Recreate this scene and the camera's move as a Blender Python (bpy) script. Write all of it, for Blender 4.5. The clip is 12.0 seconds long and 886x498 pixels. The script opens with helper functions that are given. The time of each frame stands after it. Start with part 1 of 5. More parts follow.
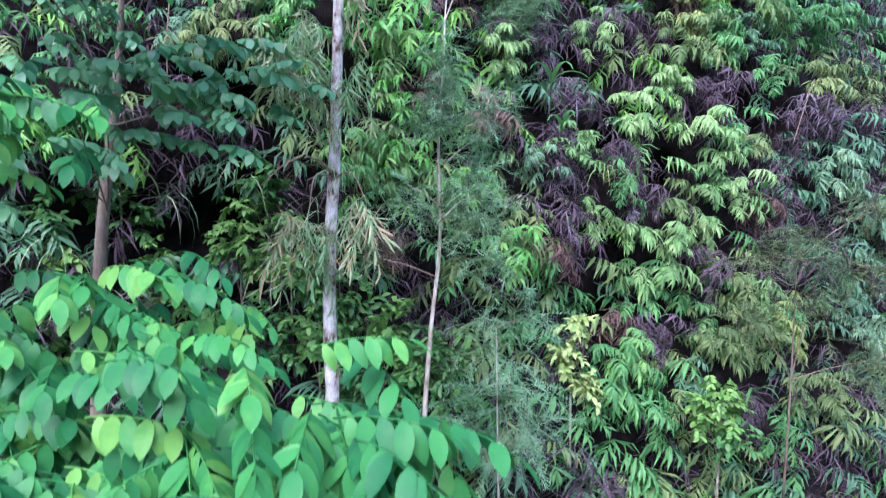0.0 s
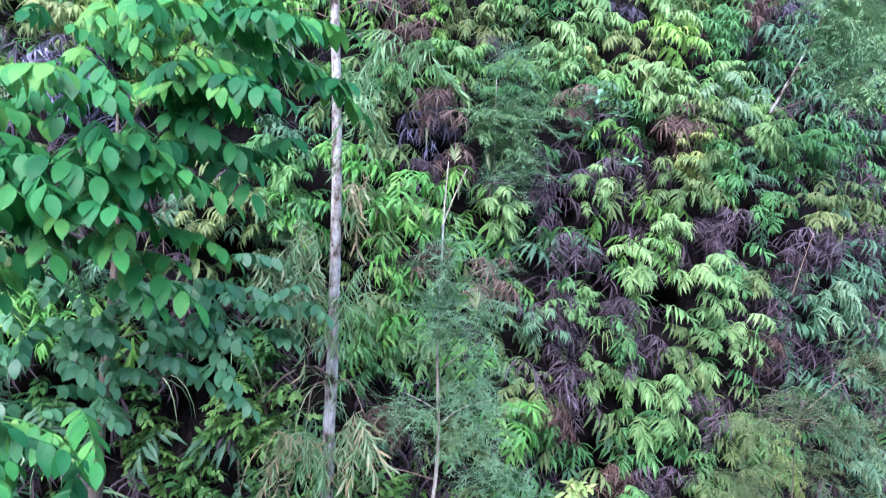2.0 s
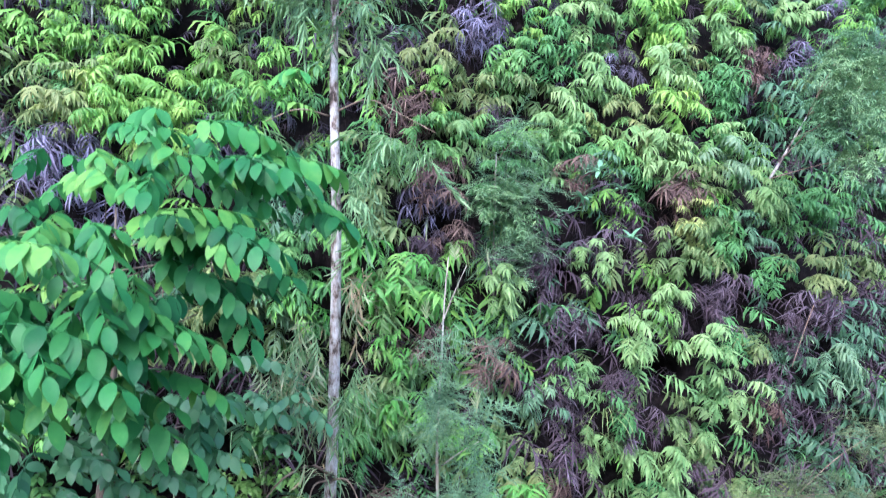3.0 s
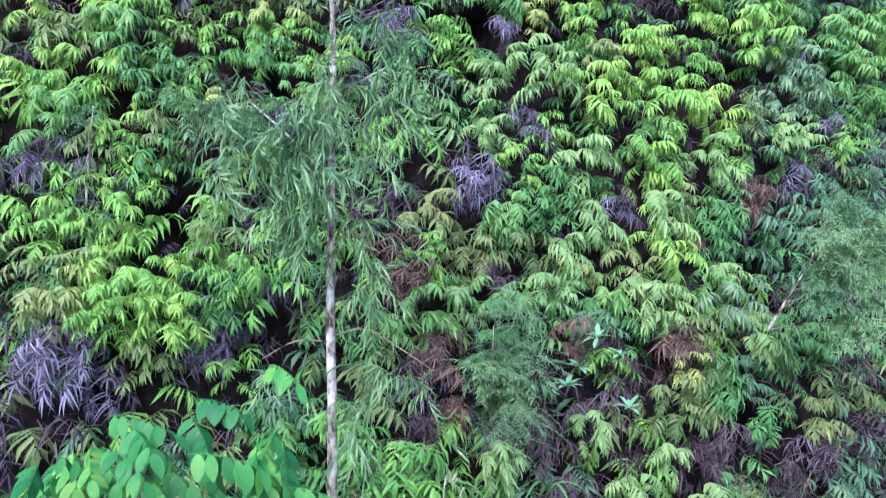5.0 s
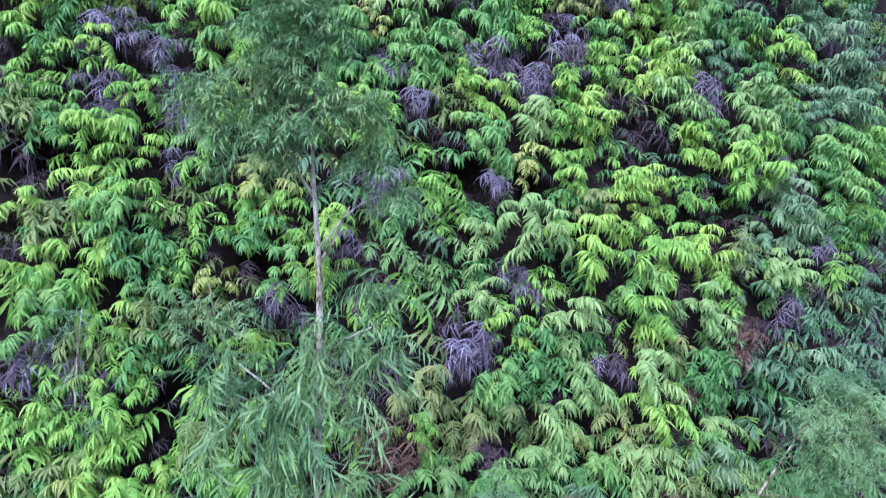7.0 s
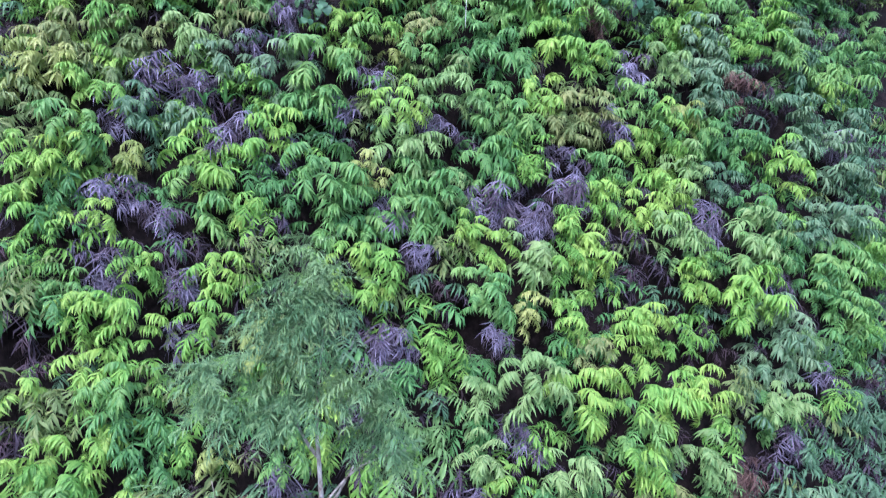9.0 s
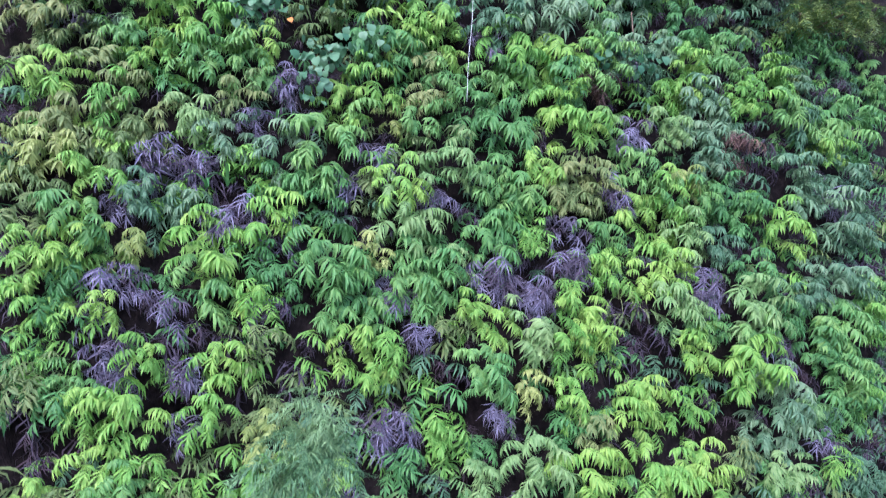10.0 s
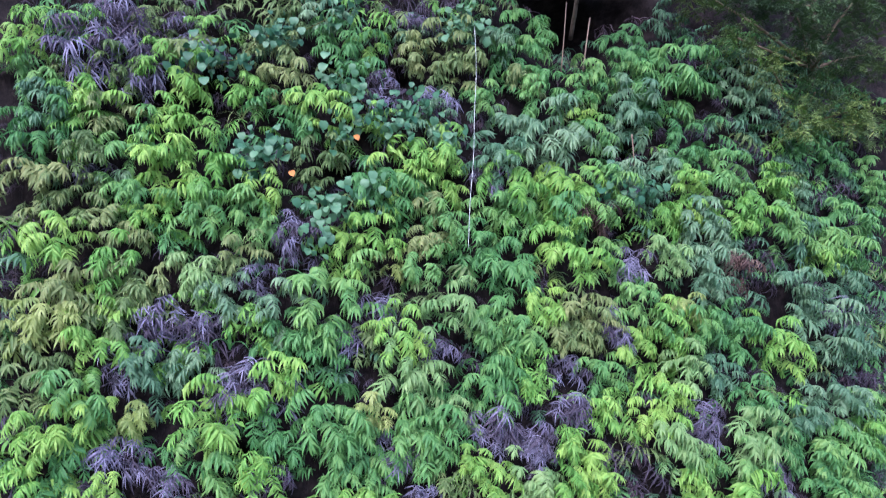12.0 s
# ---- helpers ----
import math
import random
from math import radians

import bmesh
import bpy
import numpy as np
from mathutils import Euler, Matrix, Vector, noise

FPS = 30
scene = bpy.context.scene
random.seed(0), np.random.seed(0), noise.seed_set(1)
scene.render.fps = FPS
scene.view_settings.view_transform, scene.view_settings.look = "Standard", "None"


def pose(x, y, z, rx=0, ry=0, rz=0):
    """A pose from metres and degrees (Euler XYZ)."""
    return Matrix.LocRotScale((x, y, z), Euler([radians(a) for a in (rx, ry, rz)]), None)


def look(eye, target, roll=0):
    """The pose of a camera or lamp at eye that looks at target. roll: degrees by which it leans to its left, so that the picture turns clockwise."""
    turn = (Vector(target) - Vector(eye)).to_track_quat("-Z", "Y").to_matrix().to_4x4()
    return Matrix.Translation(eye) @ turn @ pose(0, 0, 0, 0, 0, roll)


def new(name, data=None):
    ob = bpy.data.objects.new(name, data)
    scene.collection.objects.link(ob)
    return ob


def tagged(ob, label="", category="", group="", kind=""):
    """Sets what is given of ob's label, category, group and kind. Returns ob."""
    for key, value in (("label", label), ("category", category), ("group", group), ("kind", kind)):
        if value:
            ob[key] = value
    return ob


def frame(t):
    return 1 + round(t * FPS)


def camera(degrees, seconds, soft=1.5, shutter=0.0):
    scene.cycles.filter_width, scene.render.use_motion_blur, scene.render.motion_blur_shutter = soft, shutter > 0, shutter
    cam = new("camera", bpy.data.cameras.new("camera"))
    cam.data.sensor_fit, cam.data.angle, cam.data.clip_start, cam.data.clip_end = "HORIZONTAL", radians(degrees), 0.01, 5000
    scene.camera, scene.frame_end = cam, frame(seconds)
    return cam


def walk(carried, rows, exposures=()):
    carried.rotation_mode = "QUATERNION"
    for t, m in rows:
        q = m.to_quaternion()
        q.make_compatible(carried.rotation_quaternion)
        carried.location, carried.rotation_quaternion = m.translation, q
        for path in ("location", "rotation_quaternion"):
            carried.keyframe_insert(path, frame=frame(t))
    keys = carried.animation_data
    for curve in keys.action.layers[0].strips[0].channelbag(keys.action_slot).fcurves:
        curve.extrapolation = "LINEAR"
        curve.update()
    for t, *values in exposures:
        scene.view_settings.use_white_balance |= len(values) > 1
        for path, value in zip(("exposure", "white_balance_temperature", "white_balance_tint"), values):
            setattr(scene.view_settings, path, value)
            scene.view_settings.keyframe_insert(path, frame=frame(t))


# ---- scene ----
cam = camera(67.9, 12.0, soft=1.2, shutter=0.4)
METRES, EYE, TILT, LEAN, TURN = 10.0, 3.6, 0.0, 0.0, 0.0
ROWS = [
    (0.0, 0.0, 0.0, 0.0, -0.0, 0.0, -0.0),
    (0.5, -0.0009, 0.0008, 0.0395, -0.11, -0.1, -0.02),
    (1.0, -0.0016, 0.0016, 0.08, -0.14, -0.19, -0.04),
    (1.5, -0.0015, 0.0022, 0.1163, -0.19, -0.23, -0.03),
    (2.0, -0.001, 0.003, 0.1472, -0.24, -0.26, -0.04),
    (2.5, -0.0006, 0.0039, 0.1804, -0.28, -0.27, -0.02),
    (3.0, -0.0016, 0.0048, 0.2167, -0.33, -0.38, -0.02),
    (5.0, -0.0015, 0.009, 0.3744, -0.57, -0.55, -0.03),
    (5.5, -0.0004, 0.0094, 0.4148, -0.62, -0.54, -0.01),
    (6.0, 0.0021, 0.01, 0.457, -0.62, -0.57, -0.0),
    (6.5, 0.0045, 0.0104, 0.5019, -0.67, -0.64, 0.01),
    (7.0, 0.0066, 0.0107, 0.5462, -0.7, -0.62, 0.05),
    (7.5, 0.0077, 0.011, 0.5911, -0.76, -0.73, 0.04),
    (9.5, 0.0007, 0.013, 0.7691, -0.96, -1.21, 0.04),
    (10.0, -0.0007, 0.0138, 0.8162, -1.02, -1.31, 0.04),
    (10.5, -0.0024, 0.0148, 0.8602, -1.08, -1.32, 0.05),
    (11.0, -0.0036, 0.0151, 0.9056, -1.11, -1.4, 0.06),
    (11.5, -0.0038, 0.0158, 0.9525, -1.16, -1.52, 0.06),
    (12.0, -0.005, 0.0168, 0.9993, -1.21, -1.59, 0.07),
]
walk(cam, [(t, pose(0, 0, EYE, TILT, LEAN, TURN) @ pose(METRES * x, METRES * y, METRES * z, 90 + pitch, roll, yaw)) for t, x, y, z, yaw, pitch, roll in ROWS],
     exposures=[(0.0, 2.28, 5300, 21), (3.0, 2.22, 5400, 17), (5.5, 1.83, 5450, 16), (9.5, 1.62, 5400, 23), (12.0, 1.46, 5400, 22)])

# ---- light: a bright overcast sky ----
world = bpy.data.worlds.new("overcast_sky")
scene.world = world
world.use_nodes = True
wn, wl = world.node_tree.nodes, world.node_tree.links
sky = wn.new("ShaderNodeTexSky")
sky.sky_type, sky.sun_disc = "NISHITA", False
sky.sun_elevation, sky.sun_rotation = radians(50), radians(200)
sky.air_density, sky.dust_density, sky.ozone_density = 1.0, 4.0, 1.0
wn["Background"].inputs["Strength"].default_value = 0.15
wl.new(sky.outputs["Color"], wn["Background"].inputs["Color"])
sun = new("sun", bpy.data.lights.new("sun", "SUN"))
sun.data.energy, sun.data.angle, sun.data.color = 0.85, radians(80), (1.0, 0.97, 0.93)
# high, behind the camera and a little to its left
sun.matrix_world = look((-4.5, -6, 20.5), (0, 6, 6))

# ---- materials ----
def nodes_of(name):
    m = bpy.data.materials.new(name)
    m.use_nodes = True
    return m, m.node_tree.nodes, m.node_tree.links, m.node_tree.nodes["Principled BSDF"]


def ramp_of(nodes, links, fac, stops):
    r = nodes.new("ShaderNodeValToRGB")
    while len(r.color_ramp.elements) < len(stops):
        r.color_ramp.elements.new(0.5)
    for e, (at, c) in zip(r.color_ramp.elements, stops):
        e.position, e.color = at, (*c, 1)
    links.new(fac, r.inputs["Fac"])
    return r.outputs["Color"]


def noise_of(nodes, links, scale, detail=4, stretch=(1, 1, 1), rough=0.6):
    co = nodes.new("ShaderNodeTexCoord")
    mp = nodes.new("ShaderNodeMapping")
    mp.inputs["Scale"].default_value = stretch
    links.new(co.outputs["Object"], mp.inputs["Vector"])
    n = nodes.new("ShaderNodeTexNoise")
    n.inputs["Scale"].default_value, n.inputs["Detail"].default_value, n.inputs["Roughness"].default_value = scale, detail, rough
    links.new(mp.outputs["Vector"], n.inputs["Vector"])
    return n.outputs["Fac"]


def math_of(nodes, links, op, a, b):
    n = nodes.new("ShaderNodeMath")
    n.operation = op
    for i, v in enumerate((a, b)):
        if isinstance(v, (int, float)):
            n.inputs[i].default_value = v
        else:
            links.new(v, n.inputs[i])
    return n.outputs[0]


def bump_of(nodes, links, bsdf, height, strength, dist):
    b = nodes.new("ShaderNodeBump")
    b.inputs["Strength"].default_value, b.inputs["Distance"].default_value = strength, dist
    links.new(height, b.inputs["Height"])
    links.new(b.outputs["Normal"], bsdf.inputs["Normal"])


def leaf_material(name, stops, rough=0.5, through_light=0.3, spec=0.35, grain=14, island=0.2, frond_mix=0.55, shift=0.0):
    """Leaf blades: the hue wanders from frond to frond, from leaflet to leaflet and along the blade."""
    m, n, l, b = nodes_of(name)
    info, geo = n.new("ShaderNodeObjectInfo"), n.new("ShaderNodeNewGeometry")
    f = math_of(n, l, "ADD", math_of(n, l, "ADD", math_of(n, l, "MULTIPLY", info.outputs["Random"], frond_mix), shift),
                math_of(n, l, "MULTIPLY", geo.outputs["Random Per Island"], island))
    blot = noise_of(n, l, grain, 3)
    f = math_of(n, l, "ADD", f, math_of(n, l, "MULTIPLY", blot, 0.3))
    col = ramp_of(n, l, f, stops)
    l.new(col, b.inputs["Base Color"])
    b.inputs["Roughness"].default_value = rough
    b.inputs["Specular IOR Level"].default_value = spec
    bump_of(n, l, b, blot, 0.25, 0.004)
    tr = n.new("ShaderNodeBsdfTranslucent")
    l.new(col, tr.inputs["Color"])
    mix = n.new("ShaderNodeMixShader")
    mix.inputs["Fac"].default_value = through_light
    l.new(b.outputs["BSDF"], mix.inputs[1])
    l.new(tr.outputs["BSDF"], mix.inputs[2])
    l.new(mix.outputs["Shader"], n["Material Output"].inputs["Surface"])
    return m


def bark_material(name, stops, scale=6, stretch=(1, 1, 0.35), bump=0.6, rough=0.85):
    m, n, l, b = nodes_of(name)
    patch, grain = noise_of(n, l, scale, 6, stretch, 0.65), noise_of(n, l, scale * 9, 4, (1, 1, 0.25))
    f = math_of(n, l, "ADD", math_of(n, l, "MULTIPLY", patch, 0.8), math_of(n, l, "MULTIPLY", grain, 0.2))
    l.new(ramp_of(n, l, f, stops), b.inputs["Base Color"])
    b.inputs["Roughness"].default_value = rough
    b.inputs["Specular IOR Level"].default_value = 0.12
    bump_of(n, l, b, grain, bump, 0.01)
    return m


LEAF = {
    "withered": leaf_material("withered_fern", [(0.1, (0.04, 0.03, 0.045)), (0.4, (0.08, 0.068, 0.1)), (0.65, (0.15, 0.138, 0.21)), (0.9, (0.28, 0.27, 0.4))], 0.7, 0.1, 0.15),
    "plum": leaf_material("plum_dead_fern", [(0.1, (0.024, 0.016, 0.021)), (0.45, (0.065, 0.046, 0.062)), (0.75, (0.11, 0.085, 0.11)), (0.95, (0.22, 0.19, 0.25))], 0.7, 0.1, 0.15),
    "rust": leaf_material("rust_fern", [(0.1, (0.04, 0.02, 0.02)), (0.5, (0.09, 0.052, 0.048)), (0.9, (0.20, 0.14, 0.11))], 0.6, 0.1, 0.35),
    "broad": leaf_material("broad_leaf", [(0.1, (0.01, 0.07, 0.03)), (0.4, (0.024, 0.135, 0.044)), (0.7, (0.052, 0.22, 0.056)), (0.95, (0.15, 0.34, 0.075))], 0.4, 0.27, 0.16, 25, 0.3),
    # Same tree's middle tier in a bluish copy, its shaded look put into colour.
    "glossy": leaf_material("glossy_leaf_shade_tint", [(0.1, (0.042, 0.155, 0.078)), (0.5, (0.078, 0.235, 0.115)), (0.9, (0.135, 0.32, 0.15))], 0.32, 0.45, 0.5, 25, 0.4),
    "shoot": leaf_material("pale_young_leaf", [(0.1, (0.17, 0.27, 0.12)), (0.5, (0.27, 0.35, 0.17)), (0.9, (0.42, 0.45, 0.27))], 0.5, 0.3, 0.3, 20, 0.6),
    "bright": leaf_material("bright_green_fern", [(0.1, (0.07, 0.24, 0.045)), (0.5, (0.125, 0.36, 0.07)), (0.9, (0.24, 0.47, 0.10))], 0.4, 0.35, 0.45),
    "gum": leaf_material("narrow_leaf", [(0.1, (0.05, 0.13, 0.055)), (0.5, (0.1, 0.22, 0.105)), (0.9, (0.19, 0.32, 0.145))], 0.5, 0.25, 0.35, 20, 0.6),
    "straw": leaf_material("drying_narrow_leaf", [(0.1, (0.08, 0.19, 0.08)), (0.6, (0.16, 0.28, 0.13)), (0.95, (0.31, 0.36, 0.21)), (1.0, (0.34, 0.27, 0.16))], 0.6, 0.2, 0.3, 20, 0.6),
    "feather": leaf_material("feathery_leaf", [(0.1, (0.07, 0.17, 0.10)), (0.5, (0.13, 0.26, 0.15)), (0.9, (0.21, 0.34, 0.19))], 0.55, 0.25, 0.3, 12, 0.6),
    "twiggy": leaf_material("sparse_olive_leaf", [(0.1, (0.03, 0.062, 0.03)), (0.5, (0.06, 0.105, 0.045)), (0.9, (0.12, 0.15, 0.07))], 0.6, 0.2, 0.3, 12, 0.6),
    "small": leaf_material("small_dark_leaf", [(0.1, (0.018, 0.042, 0.02)), (0.42, (0.038, 0.082, 0.028)), (0.7, (0.085, 0.15, 0.04)), (0.95, (0.22, 0.29, 0.07))], 0.45, 0.2, 0.45, 3, 0.3),
    "shade": leaf_material("shade_leaf", [(0.1, (0.03, 0.10, 0.035)), (0.5, (0.065, 0.18, 0.05)), (0.9, (0.17, 0.32, 0.08))], 0.45, 0.3, 0.35, 20, 0.4),
    "vine": leaf_material("vine_leaf", [(0.1, (0.02, 0.08, 0.042)), (0.5, (0.045, 0.145, 0.075)), (0.9, (0.1, 0.22, 0.115))], 0.45, 0.2, 0.45, 20, 0.6),
    "variegated": leaf_material("variegated_leaf", [(0.1, (0.09, 0.21, 0.06)), (0.5, (0.2, 0.32, 0.085)), (0.9, (0.36, 0.44, 0.17))], 0.45, 0.25, 0.4, 30, 0.7),
    "rosette": leaf_material("pale_rosette_leaf", [(0.1, (0.09, 0.24, 0.12)), (0.9, (0.18, 0.36, 0.21))], 0.45, 0.25, 0.4, 30, 0.5),
}
TONES = {k: [LEAF[k]] for k in ("bright", "withered", "plum", "rust")}
for species, stops, spec in (
        ("lime", [(0.12, (0.07, 0.215, 0.047)), (0.5, (0.17, 0.38, 0.077)), (0.92, (0.34, 0.51, 0.115))], 0.32),
        ("pale", [(0.12, (0.075, 0.19, 0.07)), (0.5, (0.17, 0.32, 0.115)), (0.9, (0.285, 0.42, 0.17))], 0.28),
        ("green", [(0.12, (0.04, 0.15, 0.055)), (0.5, (0.108, 0.28, 0.087)), (0.92, (0.23, 0.41, 0.12))], 0.32),
        ("cool", [(0.12, (0.04, 0.12, 0.066)), (0.5, (0.1, 0.215, 0.12)), (0.9, (0.22, 0.34, 0.19))], 0.4),
        ("olive", [(0.12, (0.06, 0.12, 0.04)), (0.5, (0.14, 0.22, 0.08)), (0.9, (0.29, 0.33, 0.13))], 0.28),
        ("yellow", [(0.12, (0.16, 0.25, 0.07)), (0.5, (0.29, 0.37, 0.11)), (0.9, (0.43, 0.48, 0.18))], 0.4)):
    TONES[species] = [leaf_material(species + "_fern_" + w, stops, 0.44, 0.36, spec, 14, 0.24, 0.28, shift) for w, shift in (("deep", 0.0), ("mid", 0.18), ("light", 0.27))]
PALE_BARK = bark_material("pale_peeling_bark", [(0.39, (0.04, 0.032, 0.03)), (0.44, (0.16, 0.125, 0.11)), (0.475, (0.30, 0.265, 0.25)), (0.53, (0.41, 0.39, 0.39)), (0.63, (0.60, 0.59, 0.60))], 14, (1, 1, 0.5), 1.0)
TAN_BARK = bark_material("tan_bark", [(0.36, (0.12, 0.09, 0.07)), (0.46, (0.30, 0.26, 0.23)), (0.6, (0.52, 0.50, 0.47))], 7)
BROWN_BARK = bark_material("brown_bark", [(0.3, (0.06, 0.045, 0.035)), (0.5, (0.15, 0.12, 0.10)), (0.7, (0.25, 0.21, 0.18))], 9)
TWIG = bark_material("dry_twig", [(0.3, (0.12, 0.08, 0.06)), (0.7, (0.33, 0.25, 0.20))], 8)
STALK = bark_material("fern_stalk", [(0.3, (0.07, 0.07, 0.025)), (0.7, (0.14, 0.15, 0.05))], 12)
# Dark soil taken near black: the shade of the gaps is in its colour.
SOIL = bark_material("dark_soil_gap_shade", [(0.38, (0.004, 0.0032, 0.0038)), (0.5, (0.01, 0.0075, 0.0085)), (0.66, (0.026, 0.019, 0.02))], 6, (1, 1, 1), 1.0, 0.9)
GRASS_GROUND = bark_material("leaf_litter", [(0.3, (0.03, 0.03, 0.015)), (0.5, (0.05, 0.07, 0.025)), (0.7, (0.09, 0.10, 0.04))], 1.5, (1, 1, 1), 1.0, 0.95)
# Dark green for the added slope that holds back low sky light.
BLOCKER_GREEN = bark_material("sky_blocker_green", [(0.3, (0.015, 0.03, 0.01)), (0.5, (0.035, 0.065, 0.02)), (0.7, (0.07, 0.11, 0.035))], 1.2, (1, 1, 1), 1.0, 0.95)
CORD = bark_material("white_cord", [(0.2, (0.42, 0.45, 0.47)), (0.8, (0.62, 0.64, 0.66))], 30, (1, 1, 1), 0.3, 0.6)
ORANGE = leaf_material("orange_leaf", [(0.2, (0.42, 0.15, 0.03)), (0.8, (0.5, 0.22, 0.05))], 0.5, 0.2)

# ---- mesh tools ----
rng = np.random.default_rng(11)


def mesh_of(name, v, f, mat, smooth=True):
    """A mesh from arrays of corners and triangles."""
    me = bpy.data.meshes.new(name)
    v, f = np.asarray(v, np.float32), np.asarray(f, np.int32)
    me.vertices.add(len(v))
    me.vertices.foreach_set("co", v.ravel())
    me.loops.add(f.size)
    me.loops.foreach_set("vertex_index", f.ravel())
    me.polygons.add(len(f))
    me.polygons.foreach_set("loop_start", np.arange(0, f.size, 3, dtype=np.int32))
    me.polygons.foreach_set("loop_total", np.full(len(f), 3, np.int32))
    me.polygons.foreach_set("use_smooth", np.full(len(f), smooth))
    me.update(calc_edges=True)
    me.materials.append(mat)
    return me


def part(name, me, parent=None, label="", m=None):
    ob = new(name, me)
    if parent is not None:
        ob.parent = parent
    if m is not None:
        ob.matrix_basis = m
    return tagged(ob, label) if label else ob


def joined(pieces):
    vs, fs, k = [], [], 0
    for v, f in pieces:
        vs.append(v)
        fs.append(f + k)
        k += len(v)
    return np.concatenate(vs), np.concatenate(fs)


def moved(piece, place=(0, 0, 0), az=0.0, size=1.0, pitch=0.0, roll=0.0):
    """A piece turned: rolled round x, pitched nose up, swung to azimuth az, then scaled and placed."""
    v, f = piece
    r = np.array(Euler((roll, -pitch, az)).to_matrix())
    return v @ r.T * size + np.asarray(place), f


def blade(length, width, segs=4, up=0.2, droop=1.4, fold=0.25, kind="lance", bend=0.9):
    """A leaf along +x that starts at slope up (radians) and bends down by droop, folded along its midrib."""
    t = np.linspace(0, 1, segs + 1)
    a = up - droop * t ** bend
    step = length / segs
    x = np.concatenate([[0], np.cumsum(np.cos((a[1:] + a[:-1]) / 2) * step)])
    z = np.concatenate([[0], np.cumsum(np.sin((a[1:] + a[:-1]) / 2) * step)])
    if kind == "lance":
        w = width * np.minimum(1, 0.35 + t * 3.5) * (1 - t) ** 0.55
    elif kind == "strap":
        w = width * np.minimum(1, 0.4 + t * 2.0) * np.minimum(1, 1.7 * (1 - t)) ** 0.85
    elif kind == "oval":
        w = width * np.sin(np.pi * np.clip(t ** 0.95 * 0.95 + 0.05, 0, 1)) ** 0.75
    else:
        w = width * np.sin(np.pi * np.clip(t * 0.9 + 0.1, 0, 1)) ** 0.6 * (1.25 - 0.5 * t)
    w = w / 2
    nx, nz = -np.sin(a), np.cos(a)
    mid = np.stack([x, np.zeros_like(x), z], 1)
    lift = np.stack([nx, np.zeros_like(x), nz], 1) * (w * fold)[:, None]
    v = np.concatenate([mid + lift + np.stack([0 * w, w, 0 * w], 1), mid, mid + lift - np.stack([0 * w, w, 0 * w], 1)])
    n, f = segs + 1, []
    for i in range(segs):
        for c in (0, 1):
            p, q = c * n + i, (c + 1) * n + i
            f += [(p, q, q + 1), (p, q + 1, p + 1)] if i < segs - 1 else [(p, q, q + 1)]
    return v, np.array(f)


def tube(points, radii, sides=8, wobble=0.0):
    p = np.asarray(points, float)
    n, vs, fs = len(p), [], []
    tan = np.gradient(p, axis=0)
    tan /= np.linalg.norm(tan, axis=1)[:, None]
    for i in range(n):
        ref = np.array((1.0, 0, 0)) if abs(tan[i][0]) < 0.8 else np.array((0, 1.0, 0))
        u = np.cross(tan[i], ref)
        u /= np.linalg.norm(u)
        w = np.cross(tan[i], u)
        for k in range(sides):
            a = 2 * math.pi * k / sides
            r = radii[i] * (1 + wobble * (rng.random() - 0.5))
            vs.append(p[i] + (u * math.cos(a) + w * math.sin(a)) * r)
    for i in range(n - 1):
        for k in range(sides):
            a, b = i * sides + k, i * sides + (k + 1) % sides
            fs += [(a, b, b + sides), (a, b + sides, a + sides)]
    vs += [p[0], p[-1]]
    for k in range(sides):
        fs += [((k + 1) % sides, k, n * sides), ((n - 1) * sides + k, (n - 1) * sides + (k + 1) % sides, n * sides + 1)]
    return np.array(vs), np.array(fs)


def glide(points, n):
    """n points along a smooth line through the given ones."""
    p = np.asarray(points, float)
    t = np.concatenate([[0], np.cumsum(np.linalg.norm(np.diff(p, axis=0), axis=1))])
    m = np.gradient(p, t, axis=0)
    out = []
    for s in np.linspace(0, t[-1], n):
        i = min(np.searchsorted(t, s, "right") - 1, len(t) - 2)
        h = t[i + 1] - t[i]
        u = (s - t[i]) / h
        out.append((2 * u ** 3 - 3 * u * u + 1) * p[i] + (u ** 3 - 2 * u * u + u) * h * m[i] + (3 * u * u - 2 * u ** 3) * p[i + 1] + (u ** 3 - u * u) * h * m[i + 1])
    return np.array(out)


# ---- the bank: a tall leaning face that falls back to the right ----
def bank_y(x, z):
    u, v = np.clip(x, -6, 8), np.clip(z, 0, 18) - 9
    y = 7 + 0.29 * u + 0.338 * v + 0.0093 * u * u - 0.0035 * u * v + 0.0022 * v * v + 0.0012 * u ** 3 + 0.3 * (x - u)
    y = y + 0.07 * np.clip(6 - z, 0, 3) ** 2
    y = y + 1.1 * np.exp(-((x - 2.5) / 0.8) ** 2 - ((z - 16.9) / 0.45) ** 2)
    return y + 0.5 * np.exp(-((x + 1.9) / 1.3) ** 2 - ((z - 4.2) / 1.1) ** 2)


def lumps(x, z):
    return 0.24 * noise.noise(Vector((x * 0.9, z * 0.9, 3.1))) + 0.09 * noise.noise(Vector((x * 2.6, z * 2.6, 7.7))) + 0.07 * noise.noise(Vector((x * 7, z * 7, 1.7)))


TOP = 21.4
